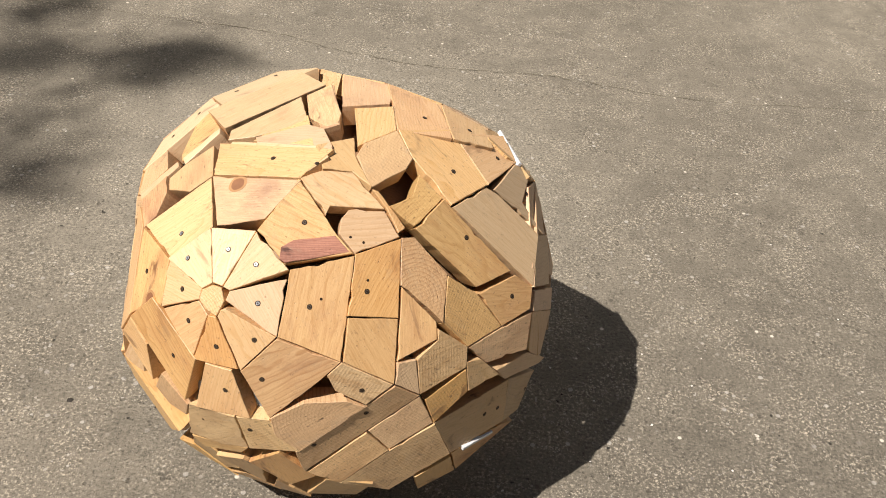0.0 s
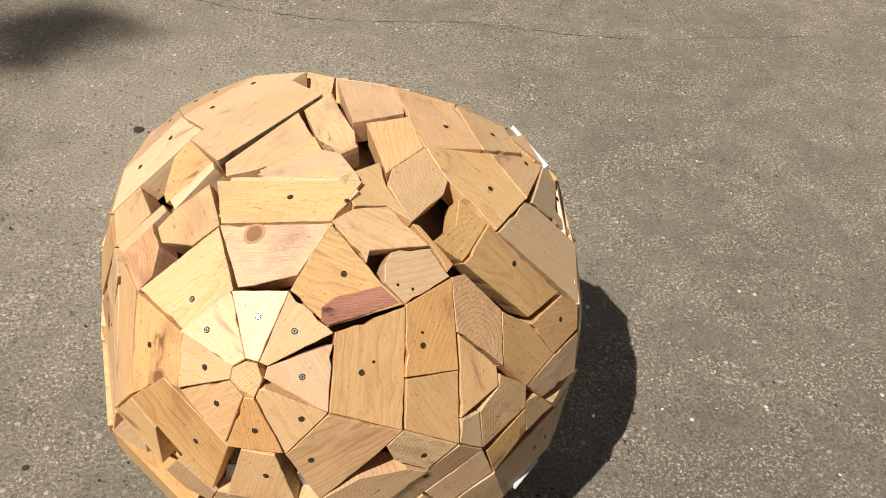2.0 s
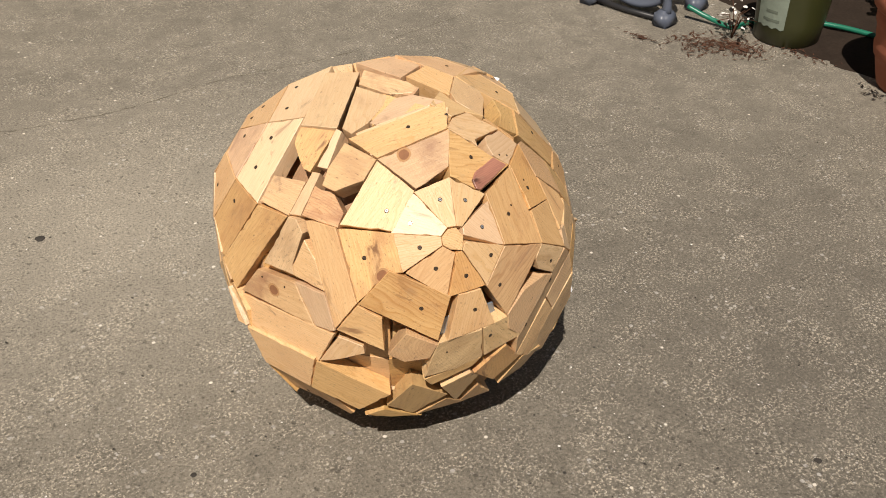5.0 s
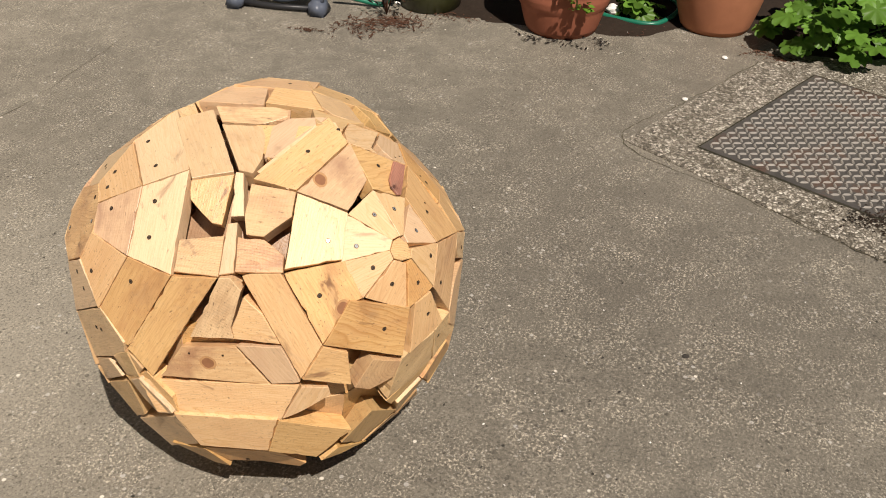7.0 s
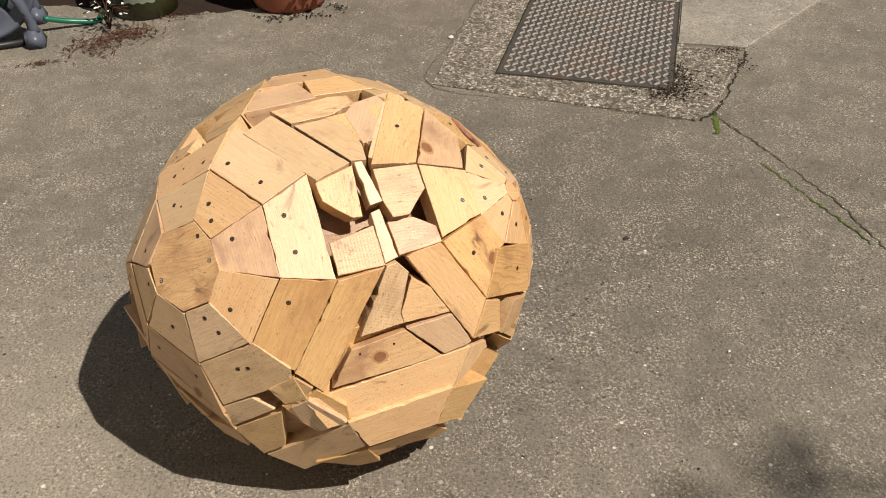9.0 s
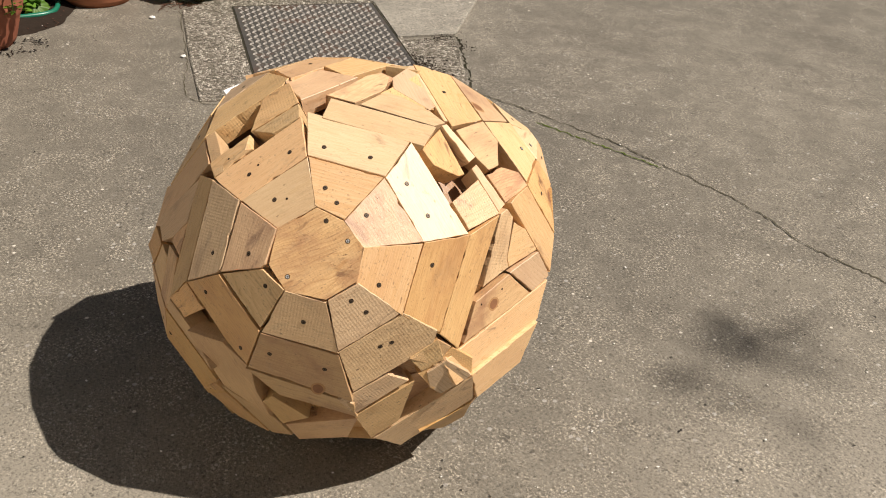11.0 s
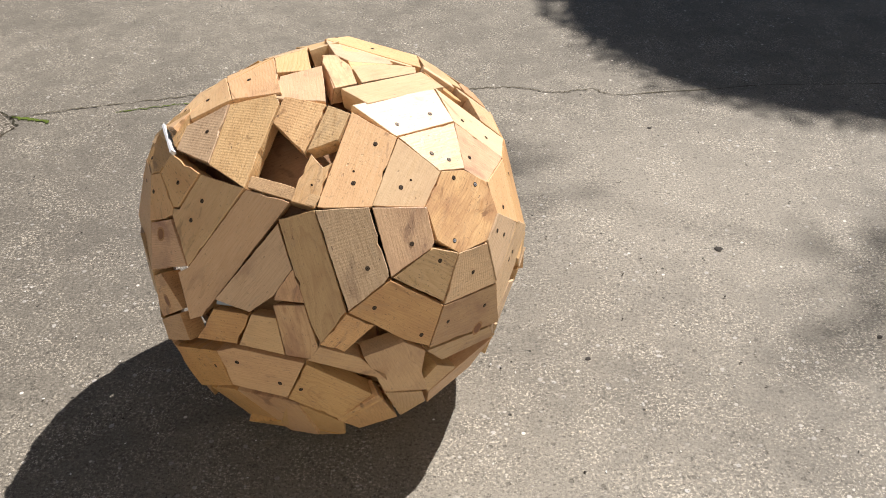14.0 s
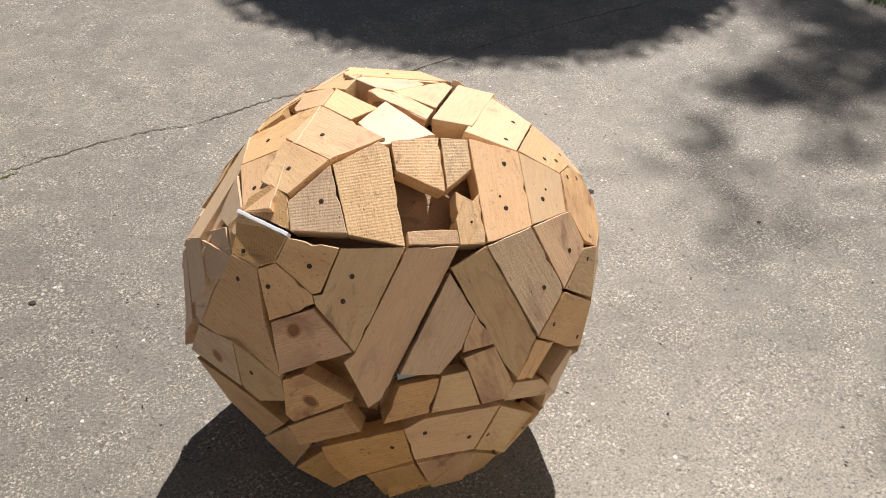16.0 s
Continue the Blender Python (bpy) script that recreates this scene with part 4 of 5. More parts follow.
shrub = thing("round_tree", *over(-2.10, -0.82, 4.4).xy, 0, "dense round-crowned tree standing outside the yard", "tree")
rng = random.Random(12)
crown = []
while len(crown) < 42000:
    p = Vector((rng.uniform(-1, 1), rng.uniform(-1, 1), rng.uniform(-1, 1)))
    if p.length > 1 + 0.04 * noise.noise(p * 6) + 0.02 * noise.noise(p * 14):
        continue
    crown.append((Vector((1.24 * p.x, 1.24 * p.y, 4.4 + 0.52 * p.z)), 0.01, 1, 0.021 if p.length > 0.90 else 0.07))
leaves("crown", crown, TREE_LEAF, 13, shrub)
part("trunk", tube(smooth_path([(0, 0, -0.1), (0.05, 0.03, 1.3), (-0.03, 0.08, 2.9), (0, 0, 4.2)], 5), 0.11, "trunk", BARK_GREY, 14, 0.4), shrub)
for k in range(7):
    a = 0.9 * k
    part("limb", tube(smooth_path([(0, 0, 3.3 + 0.08 * k), (0.35 * math.cos(a), 0.35 * math.sin(a), 3.8 + 0.1 * k), (0.75 * math.cos(a), 0.75 * math.sin(a), 4.1 + 0.08 * k)], 4), 0.035, "limb", BARK_GREY, 8, 0.35), shrub)

tall = thing("tall_tree", -9.5, -3.0, 0, "tall open-crowned tree with drooping leafy twigs", "tree")
root = Vector((-9.5, -3.0, 0))
part("trunk", tube(smooth_path([(0, 0, -0.1), (0.1, 0.1, 3.5), (0.3, 0.2, 7.0), (0.8, 0.4, 10.0)], 5), 0.24, "trunk", BARK_GREY, 14, 0.35), tall)
DENSE = [(-2.64, 0.72), (-2.60, 0.92), (-2.78, 0.80), (-2.92, 0.92), (-2.78, 0.55), (-3.0, 0.85), (-2.66, 0.42), (-2.85, 0.35), (-2.75, 1.05), (-3.0, 1.1)]
PATCHES = [(-1.96, 0.81), (-2.04, 0.81), (-2.11, 1.05), (-2.30, 0.98), (-2.43, 0.74), (-0.86, 2.96), (-0.92, 2.92), (-0.98, 2.87), (-0.82, 2.88), (-0.94, 2.73), (-1.38, 2.81), (-1.33, 2.78), (-1.41, 3.12), (-1.34, 3.15)]
MEDIUM = [(-2.25, 0.86), (-2.10, 0.82), (-2.40, 1.02), (-2.52, 1.05)]
WEAK = [(-1.66, 0.89), (-1.51, 1.01), (-1.38, 1.29), (-1.86, 1.20), (-1.95, 1.30), (-1.45, 1.44), (-2.10, 0.85), (-0.75, 2.89), (-1.21, 2.88), (-1.08, 2.85), (-1.19, 2.49), (-1.09, 2.39), (-1.04, 2.20), (-1.10, 2.11), (-1.08, 2.16)]
FAINT = [(-0.47, 0.50), (-0.61, 0.72), (-0.58, 0.60)]
tufts = []
for spots, count, spread in ((DENSE, 150, 0.22), (PATCHES, 52, 0.13), (MEDIUM, 80, 0.21), (WEAK, 26, 0.17), (FAINT, 17, 0.19)):
    for k, (x, y) in enumerate(spots):
        tufts.append((over(x, y, 9.3 + 0.3 * (k % 4)) - root, spread, count, 0.045))
leaves("crown", tufts, TREE_LEAF, 17, tall)
for p, *_ in tufts[::3]:
    part("limb", tube(smooth_path([(0.7, 0.4, 9.0), tuple(Vector((0.7, 0.4, 9.0)).lerp(p, 0.5) + Vector((0, 0, 0.4))), tuple(p)], 5), 0.014, "limb", BARK_GREY, 6, 0.3), tall)

# ---- grass at the edge of the yard ----
rng = random.Random(31)
verts, faces = [], []
for k in range(2600):
    x, y = -2.98 - abs(rng.gauss(0, 0.25)), 0.55 + rng.gauss(0, 0.22)
    a, h = rng.uniform(0, 6.3), rng.uniform(0.02, 0.06)
    n = len(verts)
    verts += [(x - 0.002 * math.sin(a), y + 0.002 * math.cos(a), 0), (x + 0.002 * math.sin(a), y - 0.002 * math.cos(a), 0), (x + 0.5 * h * math.cos(a), y + 0.5 * h * math.sin(a), h)]
    faces.append((n, n + 1, n + 2))
me = bpy.data.meshes.new("grass")
me.from_pydata(verts, [], faces)
me.materials.append(GRASS)
tagged(new("grass", me), "short green grass at the edge of the concrete", "grass", kind="stuff")

# ---- the ball's offcuts, one by one ----
board("e", -110.8, 32.4, 407, -111.9, 35.4, -38, [(-12,-19),(4,-19),(24,-9),(20,2),(13,15),(-6,22),(-18,12),(-22,-7)])
board("p", -119.0, 37.6, 396, -131.7, 46.6, -17, [(-46,-37),(38,-13),(43,5),(-35,46)], [(-20,-9,"s")])
board("p", -112.0, 41.2, 395, -117.2, 53.5, -77, [(41,-7),(44,10),(-46,35),(-40,-38)], [(-11,1,"s")])
board("p", -104.3, 40.2, 394, -87.2, 48.6, 47, [(-44,7),(-41,-4),(40,-39),(44,35)], [(11,-1,"s")])
board("p", -99.4, 33.9, 394, -83.1, 40.7, -62, [(-26,-42),(42,-9),(53,-2),(-14,49),(-18,36),(-36,-31)], [(-2,-4,"s")])
board("p", -104.0, 27.7, 400, -95.5, 18.6, -53, [(-29,-14),(58,-31),(38,46),(-33,4),(-35,-4)], [(26,15)])
board("o", -108.8, 23.9, 399, -106.4, 13.0, -74, [(31,-42),(47,32),(-38,12),(-40,-1)], [(9,2)])
board("o", -116.0, 26.0, 398, -124.7, 16.4, 48, [(-46,38),(-30,-51),(40,-7),(35,19)], [(-3,1)])
board("p", -120.8, 31.5, 397, -133.2, 28.4, 15, [(-37,-38),(40,-6),(41,10),(-43,34)], [(1,-1)])
board("p", -115.8, 67.4, 367, -155.6, 74.1, 51, [(-94,-35),(53,-41),(81,8),(56,35),(-95,34)], [(-10,1),(67,-9)])
board("p", -106.8, 11.9, 385, -107.6, 3.5, 78, [(-60,32),(-26,-55),(48,-9),(37,33)], [(5,-7)])
board("o", -91.2, 19.0, 384, -89.2, 11.9, 36, [(-58,41),(-69,-48),(31,-32),(76,-21),(19,59)], [(-38,14)])
board("o", -85.8, 34.5, 380, -77.4, 40.3, 76, [(-54,45),(-73,-51),(83,-41),(44,47)], [(-3,9),(11,-5,"h")])
board("o", -67.4, 39.3, 370, -60.2, 40.7, 49, [(-70,22),(-38,-49),(23,-22),(70,-1),(15,52)], [(-25,12),(-10,18,"h")])
board("o", -72.3, 25.3, 381, -63.1, 31.8, -70, [(-3,-48),(71,2),(-12,56),(-55,-9)])
board("g", -77.0, 16.9, 383, -79.1, 5.4, -28, [(-41,-2),(-17,-22),(38,-27),(55,24),(-34,28)], [(18,-4)])
board("o", -90.3, 50.4, 377, -81.5, 49.8, -26, [(-65,-30),(-6,-57),(76,1),(40,17),(-46,68)], [(-9,11)])
board("p", -79.8, 60.2, 375, -64.3, 55.4, -40, [(4,-42),(3,-25),(77,12),(8,42),(-34,21),(-57,-7)])
board("p", -75.5, 68.7, 373, -49.9, 71.7, -83, [(-25,-24),(1,-39),(27,-1),(64,7),(6,24),(-27,48),(-44,-16)])
board("p", -69.1, 51.5, 370, -60.6, 52.6, -7, [(-36,18),(-44,-5),(-25,-39),(49,-20),(45,-11),(33,23),(-24,33)], [(-27,-12,"h"),(-9,-22,"h")])
board("e", -58.6, 54.7, 367, -46.3, 53.5, -83, [(0,-2),(37,-9),(37,8),(-32,6),(-42,-3)])
board("g", -135.0, 75.9, 353, 179.3, 76.3, 51, [(-31,-44),(75,-5),(-11,58),(-32,-9)])
board("e", -47.6, 67.4, 371, -55.0, 66.8, 34, [(-26,36),(-63,-11),(2,-37),(26,-36),(59,10),(1,39)])
board("p", -30.9, 76.8, 367, -138.5, 86.9, -42, [(61,-18),(50,-9),(6,38),(-65,26),(-51,-37)])
board("p", -20.7, 59.2, 375, -32.4, 60.5, -87, [(-34,-39),(64,-51),(78,39),(-30,69),(-79,-18)], [(-30,38),(26,4)])
board("p", 2.8, 48.4, 393, -11.2, 57.0, -24, [(-65,-47),(49,-32),(71,23),(-54,57)], [(7,-12)])
board("p", -1.1, 36.7, 397, -21.1, 36.1, -50, [(-80,-25),(63,-55),(3,-17),(31,51),(-16,46)], [(15,2)])
board("p", -17.2, 37.6, 379, -31.6, 37.6, -63, [(-103,-46),(105,-54),(82,35),(-29,36),(-55,30)])
board("o", -36.0, 41.8, 366, -47.6, 34.9, -54, [(-57,36),(-77,-35),(66,-46),(110,14),(-41,31)], [(8,8)])
board("e", -46.0, 54.8, 370, -55.2, 52.6, 24, [(1,9),(-40,22),(-35,-30),(38,-27),(36,26)])
board("o", -27.4, 21.5, 379, -43.9, 28.1, -20, [(-73,11),(-21,-44),(42,-21),(46,16),(6,38)], [(-1,3)])
board("p", 3.1, 26.7, 400, -3.8, 21.9, 13, [(-66,21),(-20,-34),(36,-16),(50,29)])
board("p", -7.7, 19.9, 392, -10.6, 16.8, -15, [(-79,-17),(33,-57),(63,24),(-18,50)])
board("p", -12.5, 11.2, 391, -14.7, 12.7, -34, [(-69,-16),(65,-20),(67,19),(-63,18)])
board("e", -43.0, 25.0, 367, -38.3, 31.1, -55, [(-38,-39),(25,-46),(77,17),(4,36),(-66,30)])
board("e", -54.2, 37.5, 366, -51.1, 39.7, -88, [(-2,-40),(44,-10),(76,6),(10,42),(-60,11),(-67,-11)])
board("o", -59.3, 26.9, 374, -58.1, 35.0, 79, [(-47,37),(-21,-30),(6,-31),(63,24)])
board("g", -54.3, 18.4, 375, -51.8, 17.2, -6, [(-7,29),(-44,8),(-41,-53),(48,-33),(50,3),(-4,47)])
board("g", -33.9, 13.4, 379, -40.6, 18.3, -12, [(-41,-28),(58,-34),(70,30),(-4,23),(-84,11)])
board("g", -43.4, 9.6, 378, -47.2, 13.3, -21, [(-29,0),(-15,-33),(48,-9),(35,-1),(-5,23),(-34,19)])
board("p", -19.9, 6.4, 388, -23.9, 5.0, -81, [(21,-27),(70,11),(-32,24),(-59,-9)])
board("p", -13.6, 1.5, 392, -19.4, 6.0, -84, [(32,-25),(47,-9),(-9,51),(-71,-16)])
board("p", -24.7, -0.5, 384, -32.0, -0.5, -29, [(-59,-19),(79,-9),(98,0),(-2,23),(-114,5)])
board("g", -64.1, 16.9, 383, -52.1, 18.0, -72, [(-2,-24),(44,4),(-13,25),(-30,-4)])
board("g", -75.5, 3.7, 365, -70.7, -8.1, 43, [(-129,-25),(-4,-27),(101,-29),(94,25),(39,25),(-101,30)], [(27,11),(-71,18)])
board("e", -52.9, 7.0, 376, -53.3, 10.7, 27, [(-43,-22),(28,-23),(47,16),(-33,30)])
board("g", -64.4, 1.4, 368, -75.4, -1.6, 50, [(-54,-22),(30,-39),(63,23),(-39,38)])
board("g", -76.6, -10.0, 363, -76.5, -3.6, 43, [(-52,-33),(55,-30),(61,32),(-65,31)])
board("g", -63.5, -12.9, 370, -72.0, -8.0, 42, [(-66,-55),(60,-58),(95,36),(9,41),(-99,37)])
board("d", -43.0, -6.4, 378, -44.2, 4.2, -9, [(-46,-50),(75,-38),(71,53),(-100,34)], [(21,0),(52,0)])
board("d", -26.5, -9.6, 390, -29.1, 2.5, -41, [(-14,-49),(42,-26),(46,49),(-73,25)], [(34,13)])
board("d", -37.9, -19.5, 391, -45.3, -16.6, -23, [(-8,-71),(26,-21),(66,38),(13,43),(-98,11)])
board("d", -51.7, -24.7, 387, -57.1, -21.3, -79, [(55,-28),(39,44),(-61,25),(-33,-40)])
board("e", -86.4, 6.8, 374, -80.9, 1.6, 35, [(-60,4),(-50,-46),(80,-29),(64,-1),(13,34),(-45,38)])
board("g", -96.0, -0.1, 375, -97.6, -7.7, -55, [(13,-50),(38,8),(47,28),(-37,32),(-60,-17)], [(-26,-15)])
board("g", -110.9, -2.8, 369, -110.7, -11.8, 40, [(-18,39),(-73,-6),(-21,-42),(33,-57),(76,12),(3,54)], [(-3,17,"h")])
board("d", 178.4, -35.8, 362, 176.9, -29.4, 33, [(-35,19),(-13,-43),(34,-49),(63,34),(-49,40)])
board("d", -158.0, -34.7, 356, -160.9, -26.2, -19, [(-60,-38),(0,-17),(73,-17),(80,7),(18,48),(-112,17)], [(-26,-15)])
board("p", 102.6, 50.3, 371, 92.7, 51.9, 67, [(-95,41),(-63,-45),(69,-43),(88,46)], [(45,-12),(-33,-2),(-13,5,"h")])
board("p", 118.8, 43.2, 380, 111.4, 46.2, 47, [(-72,36),(-30,-44),(44,-41),(58,50)], [(-18,7),(2,-2,"h")])
board("p", 83.9, 47.6, 370, 83.3, 51.0, 75, [(-8,22),(-48,20),(-48,-23),(37,-24),(24,-11),(41,16)], [(-11,-4,"h")])
board("g", 46.3, 57.1, 373, 62.5, 56.8, -84, [(74,-49),(108,33),(-59,41),(-76,28),(-47,-52)])
board("g", 28.3, 48.6, 391, 45.4, 55.0, -77, [(34,-38),(49,50),(-70,29),(-14,-42)], [(-9,12)])
board("p", 10.8, 67.7, 376, 10.1, 76.7, 9, [(39,-49),(88,33),(-62,55),(-65,-38)], [(-12,-5)])
board("p", 10.0, 54.9, 390, 9.8, 64.1, -9, [(42,-33),(41,52),(-63,29),(-20,-48)], [(-1,-2)])
board("e", 13.1, 44.8, 402, 18.4, 51.6, -14, [(16,-16),(62,-5),(16,32),(-24,31),(-40,-10),(-30,-33)])
board("g", 14.8, 36.3, 405, 21.5, 39.8, -6, [(-28,-32),(27,-31),(51,-8),(53,34),(-46,33),(-59,4)], [(-9,-19)])
board("p", 0.3, 22.2, 393, -7.7, 21.6, 38, [(-56,-64),(-32,-79),(13,-29),(91,23),(65,70),(-81,77)], [(32,30)])
board("p", 16.7, 19.2, 388, 20.5, 12.6, -18, [(-72,-10),(-72,-83),(100,-53),(89,-37),(33,18),(-13,90),(-65,77)], [(-37,47)])
board("p", 28.4, 28.4, 392, 37.1, 22.6, -45, [(16,-54),(33,-1),(37,27),(23,33),(-50,14),(-59,-18)], [(-27,-20)])
board("p", 32.1, 35.4, 391, 45.9, 33.1, -21, [(26,-34),(36,-26),(32,49),(-47,27),(-48,-15)], [(3,3)])
board("p", 42.2, 31.6, 379, 54.5, 31.2, 65, [(-18,25),(-26,36),(-38,27),(-78,-59),(102,-59),(57,30)], [(26,-5),(-14,-9)])
board("p", 54.2, 21.2, 369, 69.8, 24.1, 57, [(-43,33),(-63,43),(-115,-27),(-93,-41),(176,-42),(137,33)])
board("d", 79.7, -34.8, 384, 82.6, -28.0, -76, [(-4,-73),(69,-18),(65,33),(-1,56),(-129,1)], [(1,-26)])
board("d", 69.5, -39.9, 393, 77.4, -34.2, -12, [(17,-12),(96,-4),(-25,37),(-88,-20)])
board("d", -109.4, -10.6, 364, -111.0, -13.8, 22, [(-52,-16),(32,-14),(59,6),(19,9),(-60,14)])
board("d", -120.2, -28.8, 353, -121.3, -24.4, 77, [(-67,-16),(26,-60),(72,27),(-30,49)])
board("d", -129.0, -37.3, 366, -116.3, -19.0, -22, [(3,-11),(72,2),(-22,19),(-54,-9)])
board("d", -105.4, -22.5, 358, -103.7, -27.5, -89, [(34,-13),(88,15),(-32,36),(-61,10),(-29,-47)])
board("d", -108.8, -38.2, 361, -108.3, -30.3, 20, [(-33,-3),(13,-15),(51,-24),(20,43),(-50,1)])
board("d", -94.7, -34.8, 363, -105.0, -27.8, -84, [(20,1),(17,39),(-59,-2),(23,-37)])
board("d", -93.4, -14.5, 366, -97.7, -18.1, -73, [(61,-13),(19,49),(-62,19),(-18,-54)])
board("d", -78.5, -24.2, 371, -83.0, -23.8, 18, [(13,-47),(56,4),(-8,55),(-62,-13)])
board("p", 139.4, 60.7, 370, 147.0, 66.5, -21, [(72,-42),(86,44),(-97,44),(-61,-46)], [(-41,-20),(36,-13)])
board("p", 136.3, 47.5, 382, 141.6, 55.5, -14, [(-26,-39),(27,-48),(65,44),(-66,44)], [(-20,-3),(6,-23)])
board("k", 150.3, 39.9, 380, 159.5, 43.1, -67, [(-29,-48),(23,-46),(64,47),(-58,47)], [(-19,-12)])
board("p", 167.1, 45.0, 368, 179.1, 46.2, -80, [(62,-44),(89,42),(-92,42),(-60,-40)], [(-34,-11),(28,-9)])
board("p", 151.8, 27.7, 379, 161.1, 22.2, 68, [(-29,45),(-62,-47),(61,-47),(30,48)], [(-22,6)])
board("o", 165.9, 23.5, 364, 174.5, 16.2, 63, [(-66,41),(-83,-42),(91,-42),(58,42)], [(26,14)])
board("o", 179.8, 20.0, 347, -170.1, 8.6, 59, [(-98,42),(-119,-21),(-20,-20),(41,-20),(122,-22),(74,42)])
board("g", -164.4, 26.2, 352, -167.2, 7.6, 64, [(-83,30),(-44,-38),(-27,-25),(46,-12),(59,14),(48,30)])
board("p", -156.8, 22.1, 351, -171.5, 9.5, 2, [(-33,-11),(-31,-31),(51,-31),(22,23),(-9,50)])
board("p", -151.3, 10.3, 353, -172.7, 7.6, -46, [(26,-28),(55,19),(-16,38),(-65,-28)])
board("k", -169.2, 8.5, 333, -169.1, 10.4, 3, [(-95,-33),(102,-33),(45,36),(-51,29)], [(-6,1,"n"),(-38,16,"h"),(21,17,"h")])
board("p", -171.0, -5.3, 340, -171.2, 6.4, 7, [(-101,-27),(-69,-28),(125,-30),(169,42),(-125,42)])
board("p", -142.6, -2.1, 360, -141.5, 2.0, 59, [(-51,26),(-32,4),(23,-34),(37,-22),(24,26)])
board("p", -165.5, -15.0, 356, -169.8, -7.1, 7, [(-66,-40),(61,-43),(98,42),(-92,42)])
board("o", -143.1, -19.0, 358, -136.7, -14.3, -35, [(-50,-52),(61,-52),(78,37),(-2,33),(-87,33)])
board("g", 148.7, -9.1, 354, 155.7, -7.1, 37, [(-55,-23),(63,-23),(45,18),(-53,28)])
board("g", 153.0, -20.7, 352, 161.8, -15.9, 36, [(-57,-48),(8,-42),(88,45),(-39,45)])
board("g", 163.8, 1.7, 356, 164.1, -6.0, 36, [(-26,-19),(17,-30),(34,24),(-25,24)])
board("g", 169.6, -8.2, 352, 164.5, -14.4, -45, [(-3,-31),(35,-32),(50,35),(-38,35),(-44,-7)])
board("g", 169.3, -27.3, 352, 165.7, -18.8, 39, [(-90,-44),(78,-36),(115,40),(-103,40)])
board("d", -150.1, 51.1, 368, -163.1, 53.1, -8, [(-33,-12),(-22,-43),(8,-41),(44,2),(40,47),(-37,47)])
board("p", -126.5, 65.6, 365, -153.1, 73.6, 48, [(-58,-46),(86,-40),(113,29),(-56,29),(-84,28)], [(23,-1)])
board("k", -114.8, 53.1, 381, -125.3, 59.9, 25, [(-69,47),(-35,-37),(-13,-34),(38,-22),(79,47)], [(-22,34,"n")])
board("p", -132.7, 43.4, 380, -143.9, 48.7, 72, [(-70,45),(-37,-47),(44,-43),(63,45)], [(-10,-17,"s")])
board("k", -152.5, 40.1, 373, -162.7, 46.1, 2, [(-41,-29),(38,-29),(38,0),(5,27),(-40,31)])
board("p", -161.9, 56.5, 367, -164.7, 49.8, -88, [(39,-9),(37,13),(-37,5),(-39,-9)])
board("p", -163.1, 42.1, 365, -165.8, 47.6, 89, [(-47,11),(-40,-14),(45,-7),(41,11)])
board("o", -146.6, 23.7, 367, -160.7, 16.6, -62, [(105,-30),(66,31),(-72,30),(-99,-30)])
board("o", -136.0, 8.6, 370, -134.0, -0.8, -26, [(-42,-34),(56,-34),(19,32),(-33,37)])
board("k", -133.2, 27.6, 383, -144.4, 24.5, -68, [(63,-53),(25,20),(28,41),(-42,44),(-74,-53)], [(25,4,"n"),(-12,-19)])
board("o", -123.8, 16.5, 380, -129.7, 7.0, -27, [(-78,-44),(81,-44),(57,48),(-60,41)], [(23,1)])
board("e", -122.6, 0.6, 369, -129.1, -7.8, 60, [(-33,35),(-35,-2),(-2,-37),(37,-31),(33,35)])
board("k", -156.1, 88.6, 356, -178.3, 78.6, 14, [(-62,-24),(17,-29),(53,-6),(53,14),(22,23),(-84,23)])
board("p", -162.0, 72.8, 352, -164.7, 78.5, -64, [(47,-29),(64,-7),(30,18),(-53,47),(-88,-29)])
board("p", -112.8, 75.9, 360, -177.2, 76.6, 69, [(-77,-9),(-66,-24),(66,-24),(61,-14),(25,31),(-9,39)])
board("e", -173.3, 39.4, 365, -174.1, 46.2, 3, [(-38,-31),(40,-31),(37,38),(-39,23)])
board("p", 52.4, 76.7, 366, 72.2, 84.9, -66, [(-63,41),(-40,-36),(37,-46),(66,41)])
board("k", 172.8, 88.7, 356, -179.2, 78.9, 11, [(-40,-28),(65,-12),(58,20),(-83,20)])
board("g", 144.0, 17.9, 377, 150.3, 6.4, 33, [(-64,-44),(60,-44),(31,43),(-26,45)], [(5,23),(13,-8)])
board("g", 153.9, 6.7, 358, 156.1, -3.1, 32, [(-103,-42),(54,-42),(76,-17),(49,52),(-76,50)], [(-16,16),(3,11)])
board("k", 113.7, 29.7, 385, 102.3, 31.4, -83, [(57,-51),(28,29),(20,35),(-40,38),(-64,-51)], [(12,-3)])
board("g", 97.4, 28.3, 373, 89.5, 29.3, -74, [(92,-43),(59,42),(-64,44),(-86,-43)], [(32,10)])
board("g", 117.6, 19.9, 384, 113.5, 11.9, -39, [(51,-41),(29,47),(-20,35),(-60,-41)], [(4,20)])
board("g", 130.4, 14.8, 378, 132.3, 2.3, -9, [(-64,-46),(69,-46),(32,45),(-37,46)], [(2,-3)])
board("d", 107.1, 8.5, 372, 107.0, 3.3, -39, [(-31,-29),(34,-33),(86,-24),(58,57),(-58,57),(-89,-28)], [(-52,0),(57,-10)])
